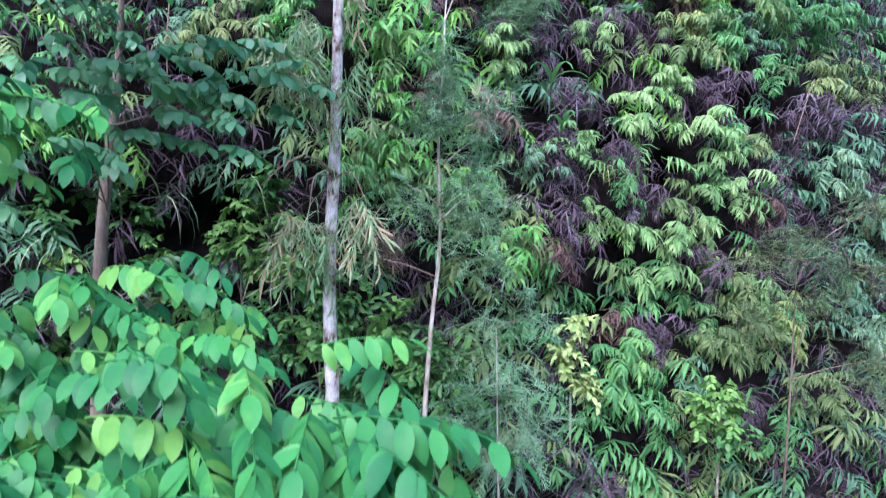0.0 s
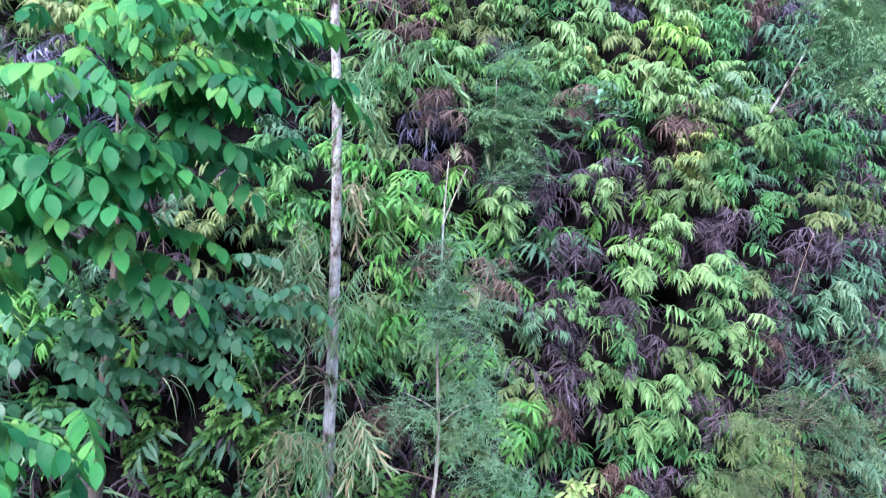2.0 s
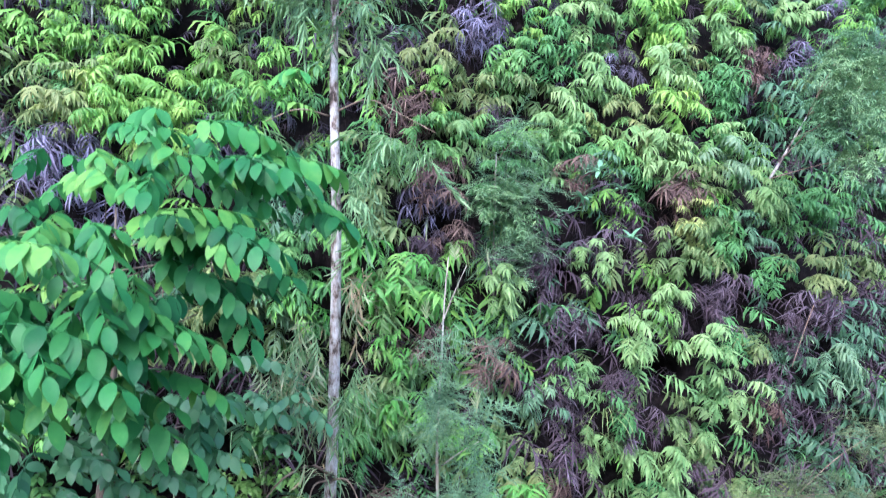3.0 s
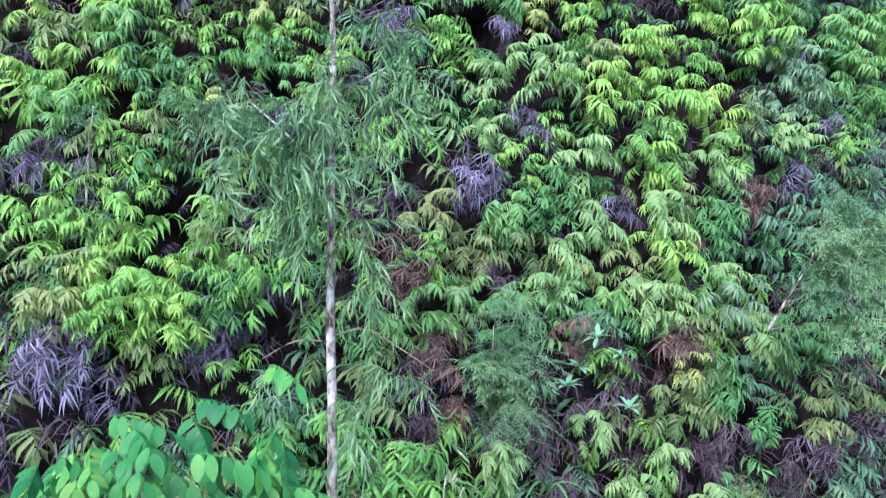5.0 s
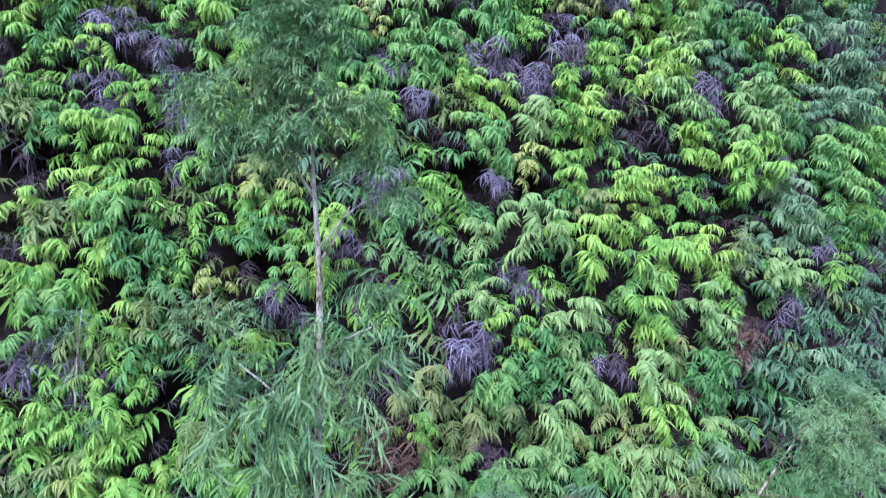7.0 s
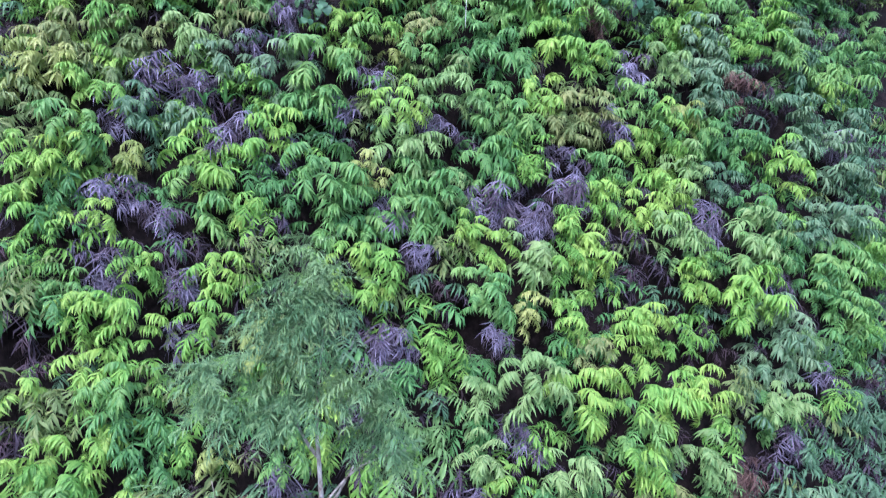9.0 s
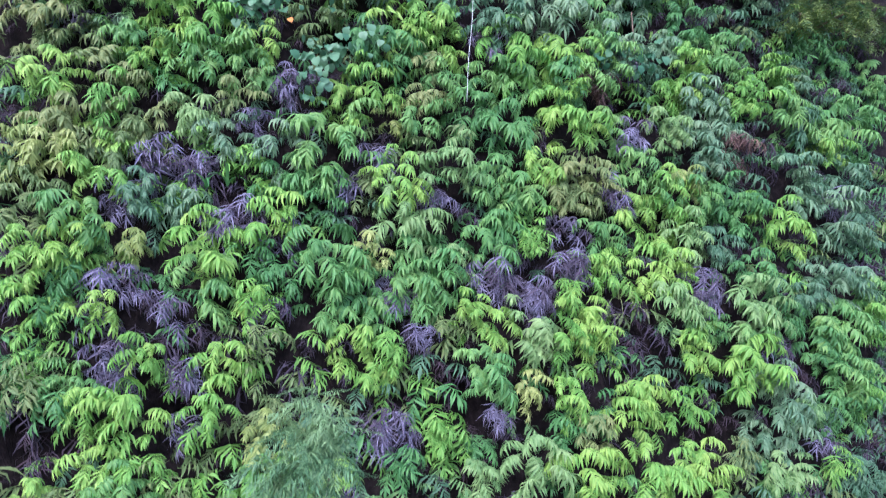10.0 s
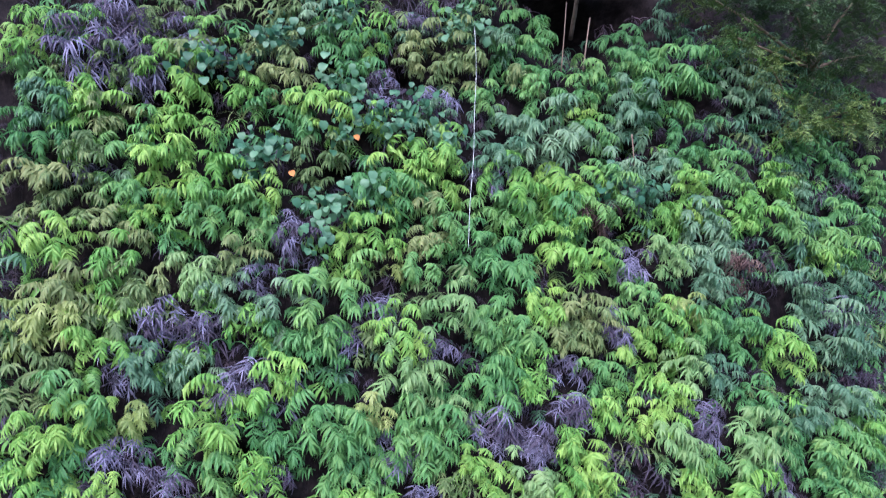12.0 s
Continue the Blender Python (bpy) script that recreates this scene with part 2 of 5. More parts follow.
# Where the fern clumps root on the bank: across, height, half width.
CLUMPS = []
CLUMPS += [("lime", *c) for c in (
    (2.60, 2.65, 0.26), (3.43, 2.74, 0.18), (2.56, 2.81, 0.20), (3.25, 3.13, 0.18), (1.78, 3.53, 0.19), (1.83, 3.79, 0.14),
    (2.89, 4.15, 0.24), (-0.30, 4.20, 0.20), (2.69, 4.26, 0.21), (-0.39, 4.33, 0.23), (2.64, 4.47, 0.23), (1.18, 4.50, 0.13),
    (1.34, 4.50, 0.14), (2.46, 4.69, 0.32), (-0.39, 4.76, 0.15), (-0.30, 4.80, 0.15), (-2.98, 4.81, 0.18), (1.98, 4.89, 0.20),
    (-2.75, 4.90, 0.18), (1.87, 4.99, 0.28), (0.47, 5.17, 0.16), (-0.21, 5.31, 0.21), (2.26, 5.34, 0.26), (-0.40, 5.37, 0.23),
    (0.68, 5.39, 0.16), (0.42, 5.42, 0.24), (-1.30, 5.47, 0.22), (1.44, 5.56, 0.23), (-2.26, 5.58, 0.14), (-1.64, 5.59, 0.20),
)]
CLUMPS += [("lime", *c) for c in (
    (2.35, 5.64, 0.24), (3.25, 5.78, 0.25), (-1.26, 5.81, 0.15), (-1.73, 5.81, 0.15), (-0.95, 5.83, 0.15), (3.37, 6.14, 0.26),
    (1.65, 6.15, 0.21), (2.87, 6.20, 0.22), (-1.77, 6.26, 0.15), (3.41, 6.35, 0.33), (-2.42, 6.43, 0.24), (2.44, 6.51, 0.25),
    (3.15, 6.60, 0.29), (-2.48, 6.62, 0.27), (0.14, 6.64, 0.22), (2.40, 6.68, 0.28), (0.89, 6.71, 0.20), (2.09, 6.81, 0.22),
    (-2.25, 6.90, 0.18), (-2.41, 6.94, 0.20), (-3.24, 6.96, 0.22), (-2.77, 7.01, 0.27), (-2.92, 7.09, 0.17), (-2.27, 7.09, 0.25),
    (0.27, 7.13, 0.26), (0.35, 7.20, 0.23), (-1.90, 7.20, 0.23), (-0.12, 7.23, 0.23), (2.54, 7.27, 0.29), (-1.92, 7.30, 0.21),
)]
CLUMPS += [("lime", *c) for c in (
    (0.58, 7.38, 0.18), (-1.52, 7.40, 0.21), (2.22, 7.40, 0.23), (-2.10, 7.43, 0.13), (-2.61, 7.54, 0.28), (2.37, 7.56, 0.36),
    (-3.29, 7.58, 0.20), (1.65, 7.59, 0.25), (2.66, 7.66, 0.23), (-1.91, 7.72, 0.13), (-2.82, 7.82, 0.21), (-2.53, 7.86, 0.13),
    (-3.27, 7.90, 0.18), (3.30, 7.94, 0.24), (1.44, 8.11, 0.29), (-1.68, 8.12, 0.17), (0.89, 8.12, 0.28), (-2.79, 8.19, 0.19),
    (3.11, 8.20, 0.31), (-2.55, 8.28, 0.22), (2.46, 8.33, 0.27), (-2.87, 8.42, 0.19), (3.46, 8.45, 0.22), (0.38, 8.46, 0.25),
    (1.15, 8.52, 0.23), (-2.92, 8.52, 0.27), (-3.35, 8.62, 0.26), (5.46, 8.66, 0.24), (3.27, 8.75, 0.22), (1.82, 8.83, 0.37),
)]
CLUMPS += [("lime", *c) for c in (
    (-1.09, 8.84, 0.27), (2.97, 8.84, 0.32), (-0.24, 8.86, 0.22), (-3.37, 8.86, 0.29), (-2.97, 8.87, 0.22), (-2.40, 8.88, 0.14),
    (1.70, 8.95, 0.20), (0.56, 8.99, 0.35), (1.31, 9.07, 0.30), (-2.92, 9.07, 0.14), (-1.37, 9.11, 0.15), (3.17, 9.12, 0.33),
    (2.57, 9.17, 0.39), (1.13, 9.25, 0.27), (4.98, 9.25, 0.28), (-2.16, 9.25, 0.23), (-1.01, 9.29, 0.18), (-1.74, 9.35, 0.27),
    (0.88, 9.36, 0.36), (6.28, 9.39, 0.26), (-1.44, 9.42, 0.18), (-2.52, 9.43, 0.23), (-2.75, 9.45, 0.23), (0.15, 9.46, 0.23),
    (-3.59, 9.47, 0.22), (-3.11, 9.49, 0.23), (2.31, 9.49, 0.28), (0.04, 9.58, 0.23), (-1.55, 9.59, 0.21), (3.08, 9.60, 0.26),
)]
CLUMPS += [("lime", *c) for c in (
    (-2.87, 9.69, 0.32), (2.56, 9.71, 0.33), (3.86, 9.72, 0.27), (1.50, 9.85, 0.28), (-2.90, 9.86, 0.29), (-2.18, 9.88, 0.24),
    (0.97, 9.95, 0.27), (-2.77, 9.95, 0.26), (-3.34, 10.03, 0.20), (-2.79, 10.08, 0.18), (-3.31, 10.12, 0.26), (-0.67, 10.23, 0.23),
    (3.10, 10.26, 0.34), (-3.33, 10.26, 0.29), (-2.70, 10.31, 0.15), (-3.48, 10.33, 0.23), (-2.93, 10.41, 0.24), (6.59, 10.42, 0.32),
    (-2.15, 10.47, 0.25), (0.73, 10.48, 0.35), (1.54, 10.48, 0.29), (2.03, 10.49, 0.26), (-0.51, 10.51, 0.23), (-0.92, 10.55, 0.26),
    (-2.85, 10.64, 0.24), (1.61, 10.68, 0.29), (3.05, 10.73, 0.31), (1.92, 10.80, 0.30), (1.77, 10.82, 0.26), (0.33, 10.94, 0.31),
)]
CLUMPS += [("lime", *c) for c in (
    (-3.21, 10.98, 0.18), (1.71, 11.01, 0.22), (-3.23, 11.10, 0.18), (2.81, 11.15, 0.27), (-2.01, 11.19, 0.19), (2.04, 11.29, 0.30),
    (3.09, 11.32, 0.32), (-2.46, 11.34, 0.35), (0.28, 11.36, 0.21), (0.34, 11.44, 0.25), (-2.33, 11.48, 0.36), (3.34, 11.57, 0.40),
    (-2.87, 11.57, 0.22), (-2.61, 11.61, 0.35), (-1.38, 11.63, 0.24), (1.17, 11.65, 0.19), (4.98, 11.71, 0.31), (3.25, 11.86, 0.41),
    (1.26, 11.86, 0.23), (-1.76, 11.91, 0.34), (-0.05, 11.95, 0.29), (-4.16, 11.98, 0.22), (2.67, 12.04, 0.32), (-4.05, 12.13, 0.28),
    (-3.53, 12.31, 0.29), (-2.75, 12.36, 0.17), (3.23, 12.36, 0.33), (-0.44, 12.40, 0.33), (-3.76, 12.46, 0.16), (-2.04, 12.47, 0.17),
)]
CLUMPS += [("lime", *c) for c in (
    (1.99, 12.49, 0.28), (-3.36, 12.53, 0.36), (2.69, 12.57, 0.37), (-2.11, 12.62, 0.21), (1.38, 12.69, 0.23), (0.29, 12.69, 0.34),
    (-1.38, 12.87, 0.32), (-3.18, 12.98, 0.30), (1.96, 13.14, 0.28), (6.45, 13.16, 0.35), (3.25, 13.19, 0.30), (-4.00, 13.29, 0.40),
    (-1.11, 13.32, 0.30), (-0.93, 13.52, 0.41), (1.59, 13.54, 0.29), (-4.07, 13.56, 0.41), (3.32, 13.66, 0.35), (4.64, 13.75, 0.32),
    (-0.73, 13.76, 0.23), (3.74, 13.91, 0.36), (-2.76, 13.91, 0.40), (2.76, 13.93, 0.22), (4.90, 13.97, 0.33), (1.87, 14.04, 0.50),
    (-3.35, 14.07, 0.18), (1.63, 14.11, 0.25), (-2.11, 14.12, 0.33), (1.00, 14.14, 0.41), (0.17, 14.24, 0.28), (3.79, 14.29, 0.27),
)]
CLUMPS += [("lime", *c) for c in (
    (-0.47, 14.29, 0.35), (5.51, 14.34, 0.39), (4.77, 14.45, 0.29), (-0.19, 14.64, 0.40), (0.18, 14.65, 0.24), (-2.99, 14.68, 0.33),
    (-1.48, 14.85, 0.43), (-2.77, 14.87, 0.17), (-4.22, 14.94, 0.32), (-0.70, 15.00, 0.24), (-3.98, 15.20, 0.37), (-1.47, 15.23, 0.44),
    (2.14, 15.23, 0.22), (-2.01, 15.27, 0.35), (0.65, 15.35, 0.38), (-2.35, 15.37, 0.27), (-3.05, 15.40, 0.31), (-3.39, 15.41, 0.28),
    (-3.57, 15.66, 0.13), (-4.80, 15.71, 0.37), (-3.38, 15.82, 0.17), (-3.16, 15.84, 0.35), (-2.40, 15.94, 0.24), (-4.71, 16.12, 0.23),
    (-0.87, 16.15, 0.25),
)]
CLUMPS += [("green", *c) for c in (
    (3.32, 1.84, 0.20), (4.04, 2.09, 0.22), (1.87, 2.11, 0.19), (1.33, 2.13, 0.16), (3.60, 2.15, 0.21), (2.42, 2.28, 0.17),
    (1.57, 2.46, 0.30), (1.74, 2.54, 0.22), (4.48, 2.87, 0.26), (1.84, 3.17, 0.22), (0.86, 3.52, 0.18), (2.13, 3.52, 0.28),
    (1.89, 3.58, 0.25), (1.44, 3.80, 0.16), (2.43, 3.94, 0.23), (1.61, 4.20, 0.16), (0.86, 4.25, 0.24), (3.76, 4.44, 0.22),
    (3.26, 4.71, 0.18), (2.92, 4.76, 0.18), (-1.89, 5.18, 0.27), (-1.39, 5.20, 0.25), (-2.13, 5.33, 0.17), (-1.97, 5.39, 0.22),
    (-2.71, 5.41, 0.23), (3.49, 5.44, 0.19), (2.88, 5.69, 0.25), (2.92, 6.04, 0.25), (4.06, 6.10, 0.30), (4.33, 6.18, 0.27),
)]
CLUMPS += [("green", *c) for c in (
    (0.49, 6.28, 0.19), (1.98, 6.36, 0.18), (-0.68, 6.56, 0.24), (-0.44, 6.57, 0.22), (1.34, 6.67, 0.24), (-0.10, 6.70, 0.25),
    (-2.14, 6.71, 0.17), (1.70, 6.74, 0.24), (0.56, 6.74, 0.23), (-2.07, 6.76, 0.20), (2.84, 6.91, 0.29), (-1.83, 6.93, 0.21),
    (-2.51, 6.98, 0.22), (-3.18, 7.00, 0.14), (1.08, 7.15, 0.30), (-1.27, 7.15, 0.19), (-2.88, 7.22, 0.30), (3.11, 7.23, 0.20),
    (-3.20, 7.32, 0.25), (-3.05, 7.52, 0.18), (3.01, 7.53, 0.24), (0.53, 7.59, 0.24), (0.87, 7.63, 0.21), (3.33, 7.63, 0.24),
    (1.17, 7.73, 0.22), (0.99, 7.73, 0.22), (1.74, 7.87, 0.19), (1.13, 8.00, 0.25), (-2.48, 8.09, 0.24), (2.17, 8.21, 0.30),
)]
CLUMPS += [("green", *c) for c in (
    (-3.31, 8.38, 0.29), (1.40, 8.40, 0.29), (4.41, 8.45, 0.30), (2.34, 8.52, 0.37), (0.44, 8.69, 0.25), (-2.65, 8.72, 0.25),
    (4.38, 8.73, 0.30), (-1.34, 8.76, 0.26), (-2.50, 8.93, 0.20), (-2.78, 9.02, 0.25), (-1.71, 9.10, 0.23), (0.39, 9.16, 0.22),
    (5.85, 9.21, 0.34), (-2.95, 9.28, 0.28), (0.51, 9.35, 0.23), (-0.36, 9.38, 0.22), (1.53, 9.39, 0.20), (1.89, 9.60, 0.21),
    (-3.13, 9.87, 0.32), (4.07, 9.88, 0.39), (5.50, 10.00, 0.34), (3.23, 10.04, 0.27), (0.59, 10.12, 0.30), (5.75, 10.19, 0.39),
    (0.53, 10.25, 0.27), (3.96, 10.26, 0.40), (4.37, 10.28, 0.44), (5.96, 10.38, 0.48), (1.26, 10.45, 0.32), (1.75, 10.52, 0.29),
)]
CLUMPS += [("green", *c) for c in (
    (-3.79, 10.54, 0.20), (3.41, 10.55, 0.27), (4.83, 10.56, 0.38), (4.14, 10.59, 0.44), (1.33, 10.75, 0.29), (1.06, 10.78, 0.28),
    (6.71, 10.80, 0.37), (-3.70, 10.83, 0.18), (0.93, 10.85, 0.43), (-0.70, 10.88, 0.27), (-1.17, 10.92, 0.26), (-3.78, 11.00, 0.24),
    (-0.78, 11.02, 0.37), (-0.22, 11.05, 0.34), (-1.79, 11.07, 0.23), (-2.36, 11.17, 0.35), (-0.05, 11.18, 0.42), (6.28, 11.18, 0.37),
    (-2.72, 11.20, 0.19), (-3.89, 11.21, 0.36), (4.46, 11.24, 0.29), (-1.60, 11.26, 0.23), (-0.91, 11.31, 0.24), (-3.72, 11.34, 0.24),
    (-1.02, 11.39, 0.27), (-1.33, 11.45, 0.27), (0.68, 11.46, 0.33), (-0.18, 11.54, 0.28), (-3.90, 11.56, 0.28), (-1.22, 11.56, 0.30),
)]
CLUMPS += [("green", *c) for c in (
    (-3.47, 11.57, 0.31), (-2.06, 11.64, 0.23), (2.15, 11.67, 0.31), (0.69, 11.71, 0.40), (-3.46, 11.83, 0.35), (-3.86, 11.86, 0.31),
    (4.50, 11.98, 0.35), (-0.44, 12.03, 0.43), (-1.24, 12.08, 0.24), (0.84, 12.08, 0.37), (4.13, 12.16, 0.34), (-2.94, 12.17, 0.23),
    (3.66, 12.19, 0.38), (1.13, 12.26, 0.30), (-1.85, 12.29, 0.24), (-1.38, 12.32, 0.28), (0.71, 12.35, 0.38), (-1.68, 12.40, 0.28),
    (-1.82, 12.64, 0.28), (-3.79, 12.65, 0.26), (5.31, 12.68, 0.41), (-1.09, 12.80, 0.47), (0.72, 12.81, 0.35), (-2.64, 12.82, 0.21),
    (-1.53, 12.94, 0.25), (-3.85, 13.03, 0.40), (-3.33, 13.04, 0.27), (-3.54, 13.05, 0.37), (-0.18, 13.11, 0.26), (2.37, 13.13, 0.33),
)]
CLUMPS += [("green", *c) for c in (
    (1.72, 13.14, 0.40), (0.81, 13.16, 0.39), (-4.34, 13.24, 0.20), (6.23, 13.35, 0.39), (0.97, 13.44, 0.40), (0.52, 13.44, 0.27),
    (6.83, 13.48, 0.56), (-3.02, 13.65, 0.28), (5.54, 13.66, 0.39), (0.10, 13.69, 0.31), (-2.08, 13.72, 0.33), (1.76, 13.73, 0.33),
    (-2.44, 13.75, 0.36), (0.76, 13.80, 0.32), (1.14, 13.80, 0.37), (-0.60, 14.04, 0.50), (8.07, 14.24, 0.33), (-2.73, 14.24, 0.37),
    (-3.53, 14.29, 0.43), (-3.10, 14.30, 0.40), (4.34, 14.48, 0.52), (-3.54, 14.59, 0.40), (8.17, 14.61, 0.34), (-4.12, 14.67, 0.25),
    (-4.50, 14.69, 0.35), (1.51, 14.74, 0.47), (7.09, 14.81, 0.27), (1.85, 14.84, 0.43), (3.78, 14.85, 0.42), (2.37, 14.86, 0.40),
)]
CLUMPS += [("green", *c) for c in (
    (-3.36, 14.95, 0.13), (1.29, 15.35, 0.52), (-4.69, 15.40, 0.29), (2.35, 15.64, 0.27), (3.21, 15.80, 0.42), (-1.15, 15.88, 0.41),
    (2.47, 15.92, 0.37), (3.04, 15.97, 0.42), (-4.23, 16.06, 0.27), (-2.93, 16.06, 0.24), (3.96, 16.07, 0.44), (1.25, 16.08, 0.45),
    (-1.31, 16.20, 0.29), (3.10, 16.50, 0.38), (1.49, 16.51, 0.46), (1.19, 16.61, 0.50),
)]
CLUMPS += [("cool", *c) for c in (
    (4.24, 4.51, 0.26), (4.58, 4.52, 0.23), (1.50, 6.46, 0.18), (3.08, 7.06, 0.26), (4.78, 8.03, 0.23), (5.83, 8.37, 0.33),
    (4.52, 8.94, 0.27), (4.09, 9.08, 0.30), (4.51, 9.76, 0.32), (-3.58, 10.12, 0.20), (5.44, 10.83, 0.30), (5.63, 11.11, 0.27),
    (-1.90, 11.45, 0.23), (3.94, 11.58, 0.29), (6.61, 11.80, 0.33), (6.25, 12.00, 0.47), (-2.72, 12.05, 0.30), (-3.10, 12.12, 0.29),
    (-1.27, 12.65, 0.25), (6.73, 12.66, 0.40), (3.94, 12.70, 0.35), (-1.77, 12.82, 0.35), (-2.36, 12.87, 0.28), (3.80, 13.10, 0.39),
    (-0.52, 13.11, 0.26), (4.20, 13.37, 0.36), (5.80, 13.44, 0.39), (-2.94, 13.46, 0.21), (3.98, 13.58, 0.45), (-3.51, 13.97, 0.32),
)]
CLUMPS += [("cool", *c) for c in (
    (3.09, 14.02, 0.26), (-3.74, 14.03, 0.28), (6.11, 14.18, 0.30), (2.58, 14.33, 0.35), (3.43, 14.49, 0.32), (5.89, 14.59, 0.23),
    (1.11, 14.85, 0.42), (0.03, 15.00, 0.29), (-4.52, 15.06, 0.36), (2.95, 15.20, 0.32), (3.07, 15.43, 0.46), (5.41, 15.83, 0.36),
    (5.06, 15.89, 0.35), (-2.08, 16.13, 0.24), (-4.49, 16.18, 0.23), (0.84, 16.26, 0.31), (-0.35, 16.41, 0.26), (-1.54, 16.43, 0.29),
    (3.89, 17.00, 0.30),
)]
CLUMPS += [("olive", *c) for c in (
    (2.32, 2.01, 0.19), (3.04, 3.15, 0.21), (0.70, 3.67, 0.23), (-0.58, 4.33, 0.18), (-0.62, 4.61, 0.23), (-1.08, 4.98, 0.20),
    (-0.58, 5.13, 0.15), (-1.03, 5.25, 0.22), (-1.51, 5.33, 0.17), (-0.67, 5.41, 0.18), (2.76, 5.79, 0.28), (-1.48, 5.84, 0.20),
    (-1.31, 6.00, 0.18), (-0.64, 6.07, 0.23), (-0.58, 6.30, 0.16), (2.77, 6.43, 0.22), (-2.79, 6.71, 0.22), (-3.00, 6.84, 0.19),
    (0.19, 7.01, 0.17), (-3.00, 7.02, 0.17), (2.05, 7.03, 0.22), (0.91, 7.21, 0.24), (-0.12, 7.57, 0.26), (-3.03, 7.92, 0.18),
    (2.77, 7.96, 0.34), (-3.02, 8.10, 0.23), (-2.02, 8.78, 0.26), (3.80, 8.93, 0.22), (-3.42, 9.01, 0.22), (-3.54, 9.21, 0.22),
)]
CLUMPS += [("olive", *c) for c in (
    (-3.30, 9.27, 0.25), (1.87, 9.34, 0.28), (-1.71, 9.58, 0.30), (-1.83, 9.84, 0.21), (-1.52, 9.86, 0.21), (-2.28, 10.26, 0.21),
    (-3.80, 10.39, 0.23), (0.20, 10.70, 0.24), (-1.70, 10.70, 0.19), (0.42, 10.87, 0.24), (0.41, 11.02, 0.21), (-3.74, 12.06, 0.28),
    (1.88, 12.15, 0.31), (-0.82, 12.30, 0.21), (1.66, 12.37, 0.35), (0.15, 12.50, 0.26), (-3.60, 12.73, 0.23), (-3.51, 12.87, 0.30),
    (-4.09, 12.95, 0.26), (-2.58, 13.09, 0.31), (-2.05, 13.43, 0.22), (-0.05, 13.44, 0.23), (-3.50, 13.53, 0.38), (-4.13, 13.93, 0.28),
    (-0.05, 13.94, 0.27), (-4.34, 14.08, 0.31), (5.95, 14.31, 0.25), (0.03, 14.38, 0.32), (-1.43, 14.42, 0.35), (-4.03, 14.48, 0.28),
)]
CLUMPS += [("olive", *c) for c in (
    (-3.85, 14.96, 0.29), (-4.29, 15.39, 0.33), (-3.82, 15.49, 0.30), (-1.97, 15.66, 0.36), (0.27, 15.74, 0.30), (1.32, 15.82, 0.31),
    (-0.19, 15.87, 0.30), (0.19, 16.03, 0.43), (-3.67, 16.15, 0.23), (-0.27, 16.16, 0.26), (-1.95, 16.26, 0.29), (-3.45, 16.33, 0.28),
)]
CLUMPS += [("yellow", *c) for c in (
    (3.52, 2.84, 0.18), (2.52, 5.95, 0.24), (2.52, 6.09, 0.25), (-2.82, 6.81, 0.24), (1.37, 7.08, 0.18), (-0.65, 11.49, 0.21),
    (-3.13, 11.57, 0.16), (-3.14, 11.67, 0.19), (3.57, 12.49, 0.21), (-4.02, 12.66, 0.26), (-3.29, 13.81, 0.21),
)]
CLUMPS += [("withered", *c) for c in (
    (-0.10, 6.17, 0.19), (-2.76, 6.18, 0.19), (-3.03, 6.28, 0.19), (-1.94, 6.36, 0.15), (-3.17, 6.44, 0.14), (-2.92, 6.50, 0.21),
    (-1.92, 6.57, 0.18), (-2.91, 6.66, 0.19), (-1.85, 6.68, 0.20), (-2.11, 6.83, 0.13), (-1.57, 6.96, 0.13), (1.92, 7.70, 0.16),
    (-2.94, 7.87, 0.15), (0.31, 7.92, 0.18), (0.48, 8.02, 0.24), (-3.38, 8.06, 0.20), (4.62, 8.17, 0.23), (1.03, 8.52, 0.19),
    (-1.37, 8.52, 0.17), (0.86, 8.75, 0.19), (5.31, 8.89, 0.20), (-0.84, 9.01, 0.15), (-0.38, 9.60, 0.19), (-0.54, 9.61, 0.22),
    (0.71, 9.74, 0.15), (-2.43, 9.86, 0.13), (4.80, 10.18, 0.21), (-2.55, 10.29, 0.15), (-3.16, 10.33, 0.18), (-2.52, 10.37, 0.15),
)]
CLUMPS += [("withered", *c) for c in (
    (-3.19, 10.51, 0.18), (-0.16, 10.65, 0.17), (1.21, 10.93, 0.22), (3.55, 10.93, 0.36), (-3.45, 10.96, 0.17), (-0.41, 10.97, 0.17),
    (-2.70, 11.00, 0.19), (-1.75, 11.01, 0.16), (1.14, 11.09, 0.24), (0.80, 11.11, 0.21), (-0.55, 11.22, 0.17), (-3.10, 11.24, 0.19),
    (0.67, 11.26, 0.21), (-3.38, 11.26, 0.18), (1.73, 11.40, 0.23), (0.92, 11.51, 0.16), (-1.80, 11.71, 0.20), (1.70, 11.83, 0.23),
    (-2.32, 11.86, 0.23), (-2.00, 12.01, 0.17), (-3.38, 12.11, 0.19), (-0.02, 12.19, 0.18), (6.46, 12.24, 0.29), (2.37, 12.26, 0.24),
    (-3.25, 12.30, 0.15), (-1.07, 12.34, 0.21), (-2.57, 12.49, 0.20), (-2.84, 12.62, 0.30), (-3.06, 12.63, 0.17), (-0.64, 12.66, 0.22),
)]
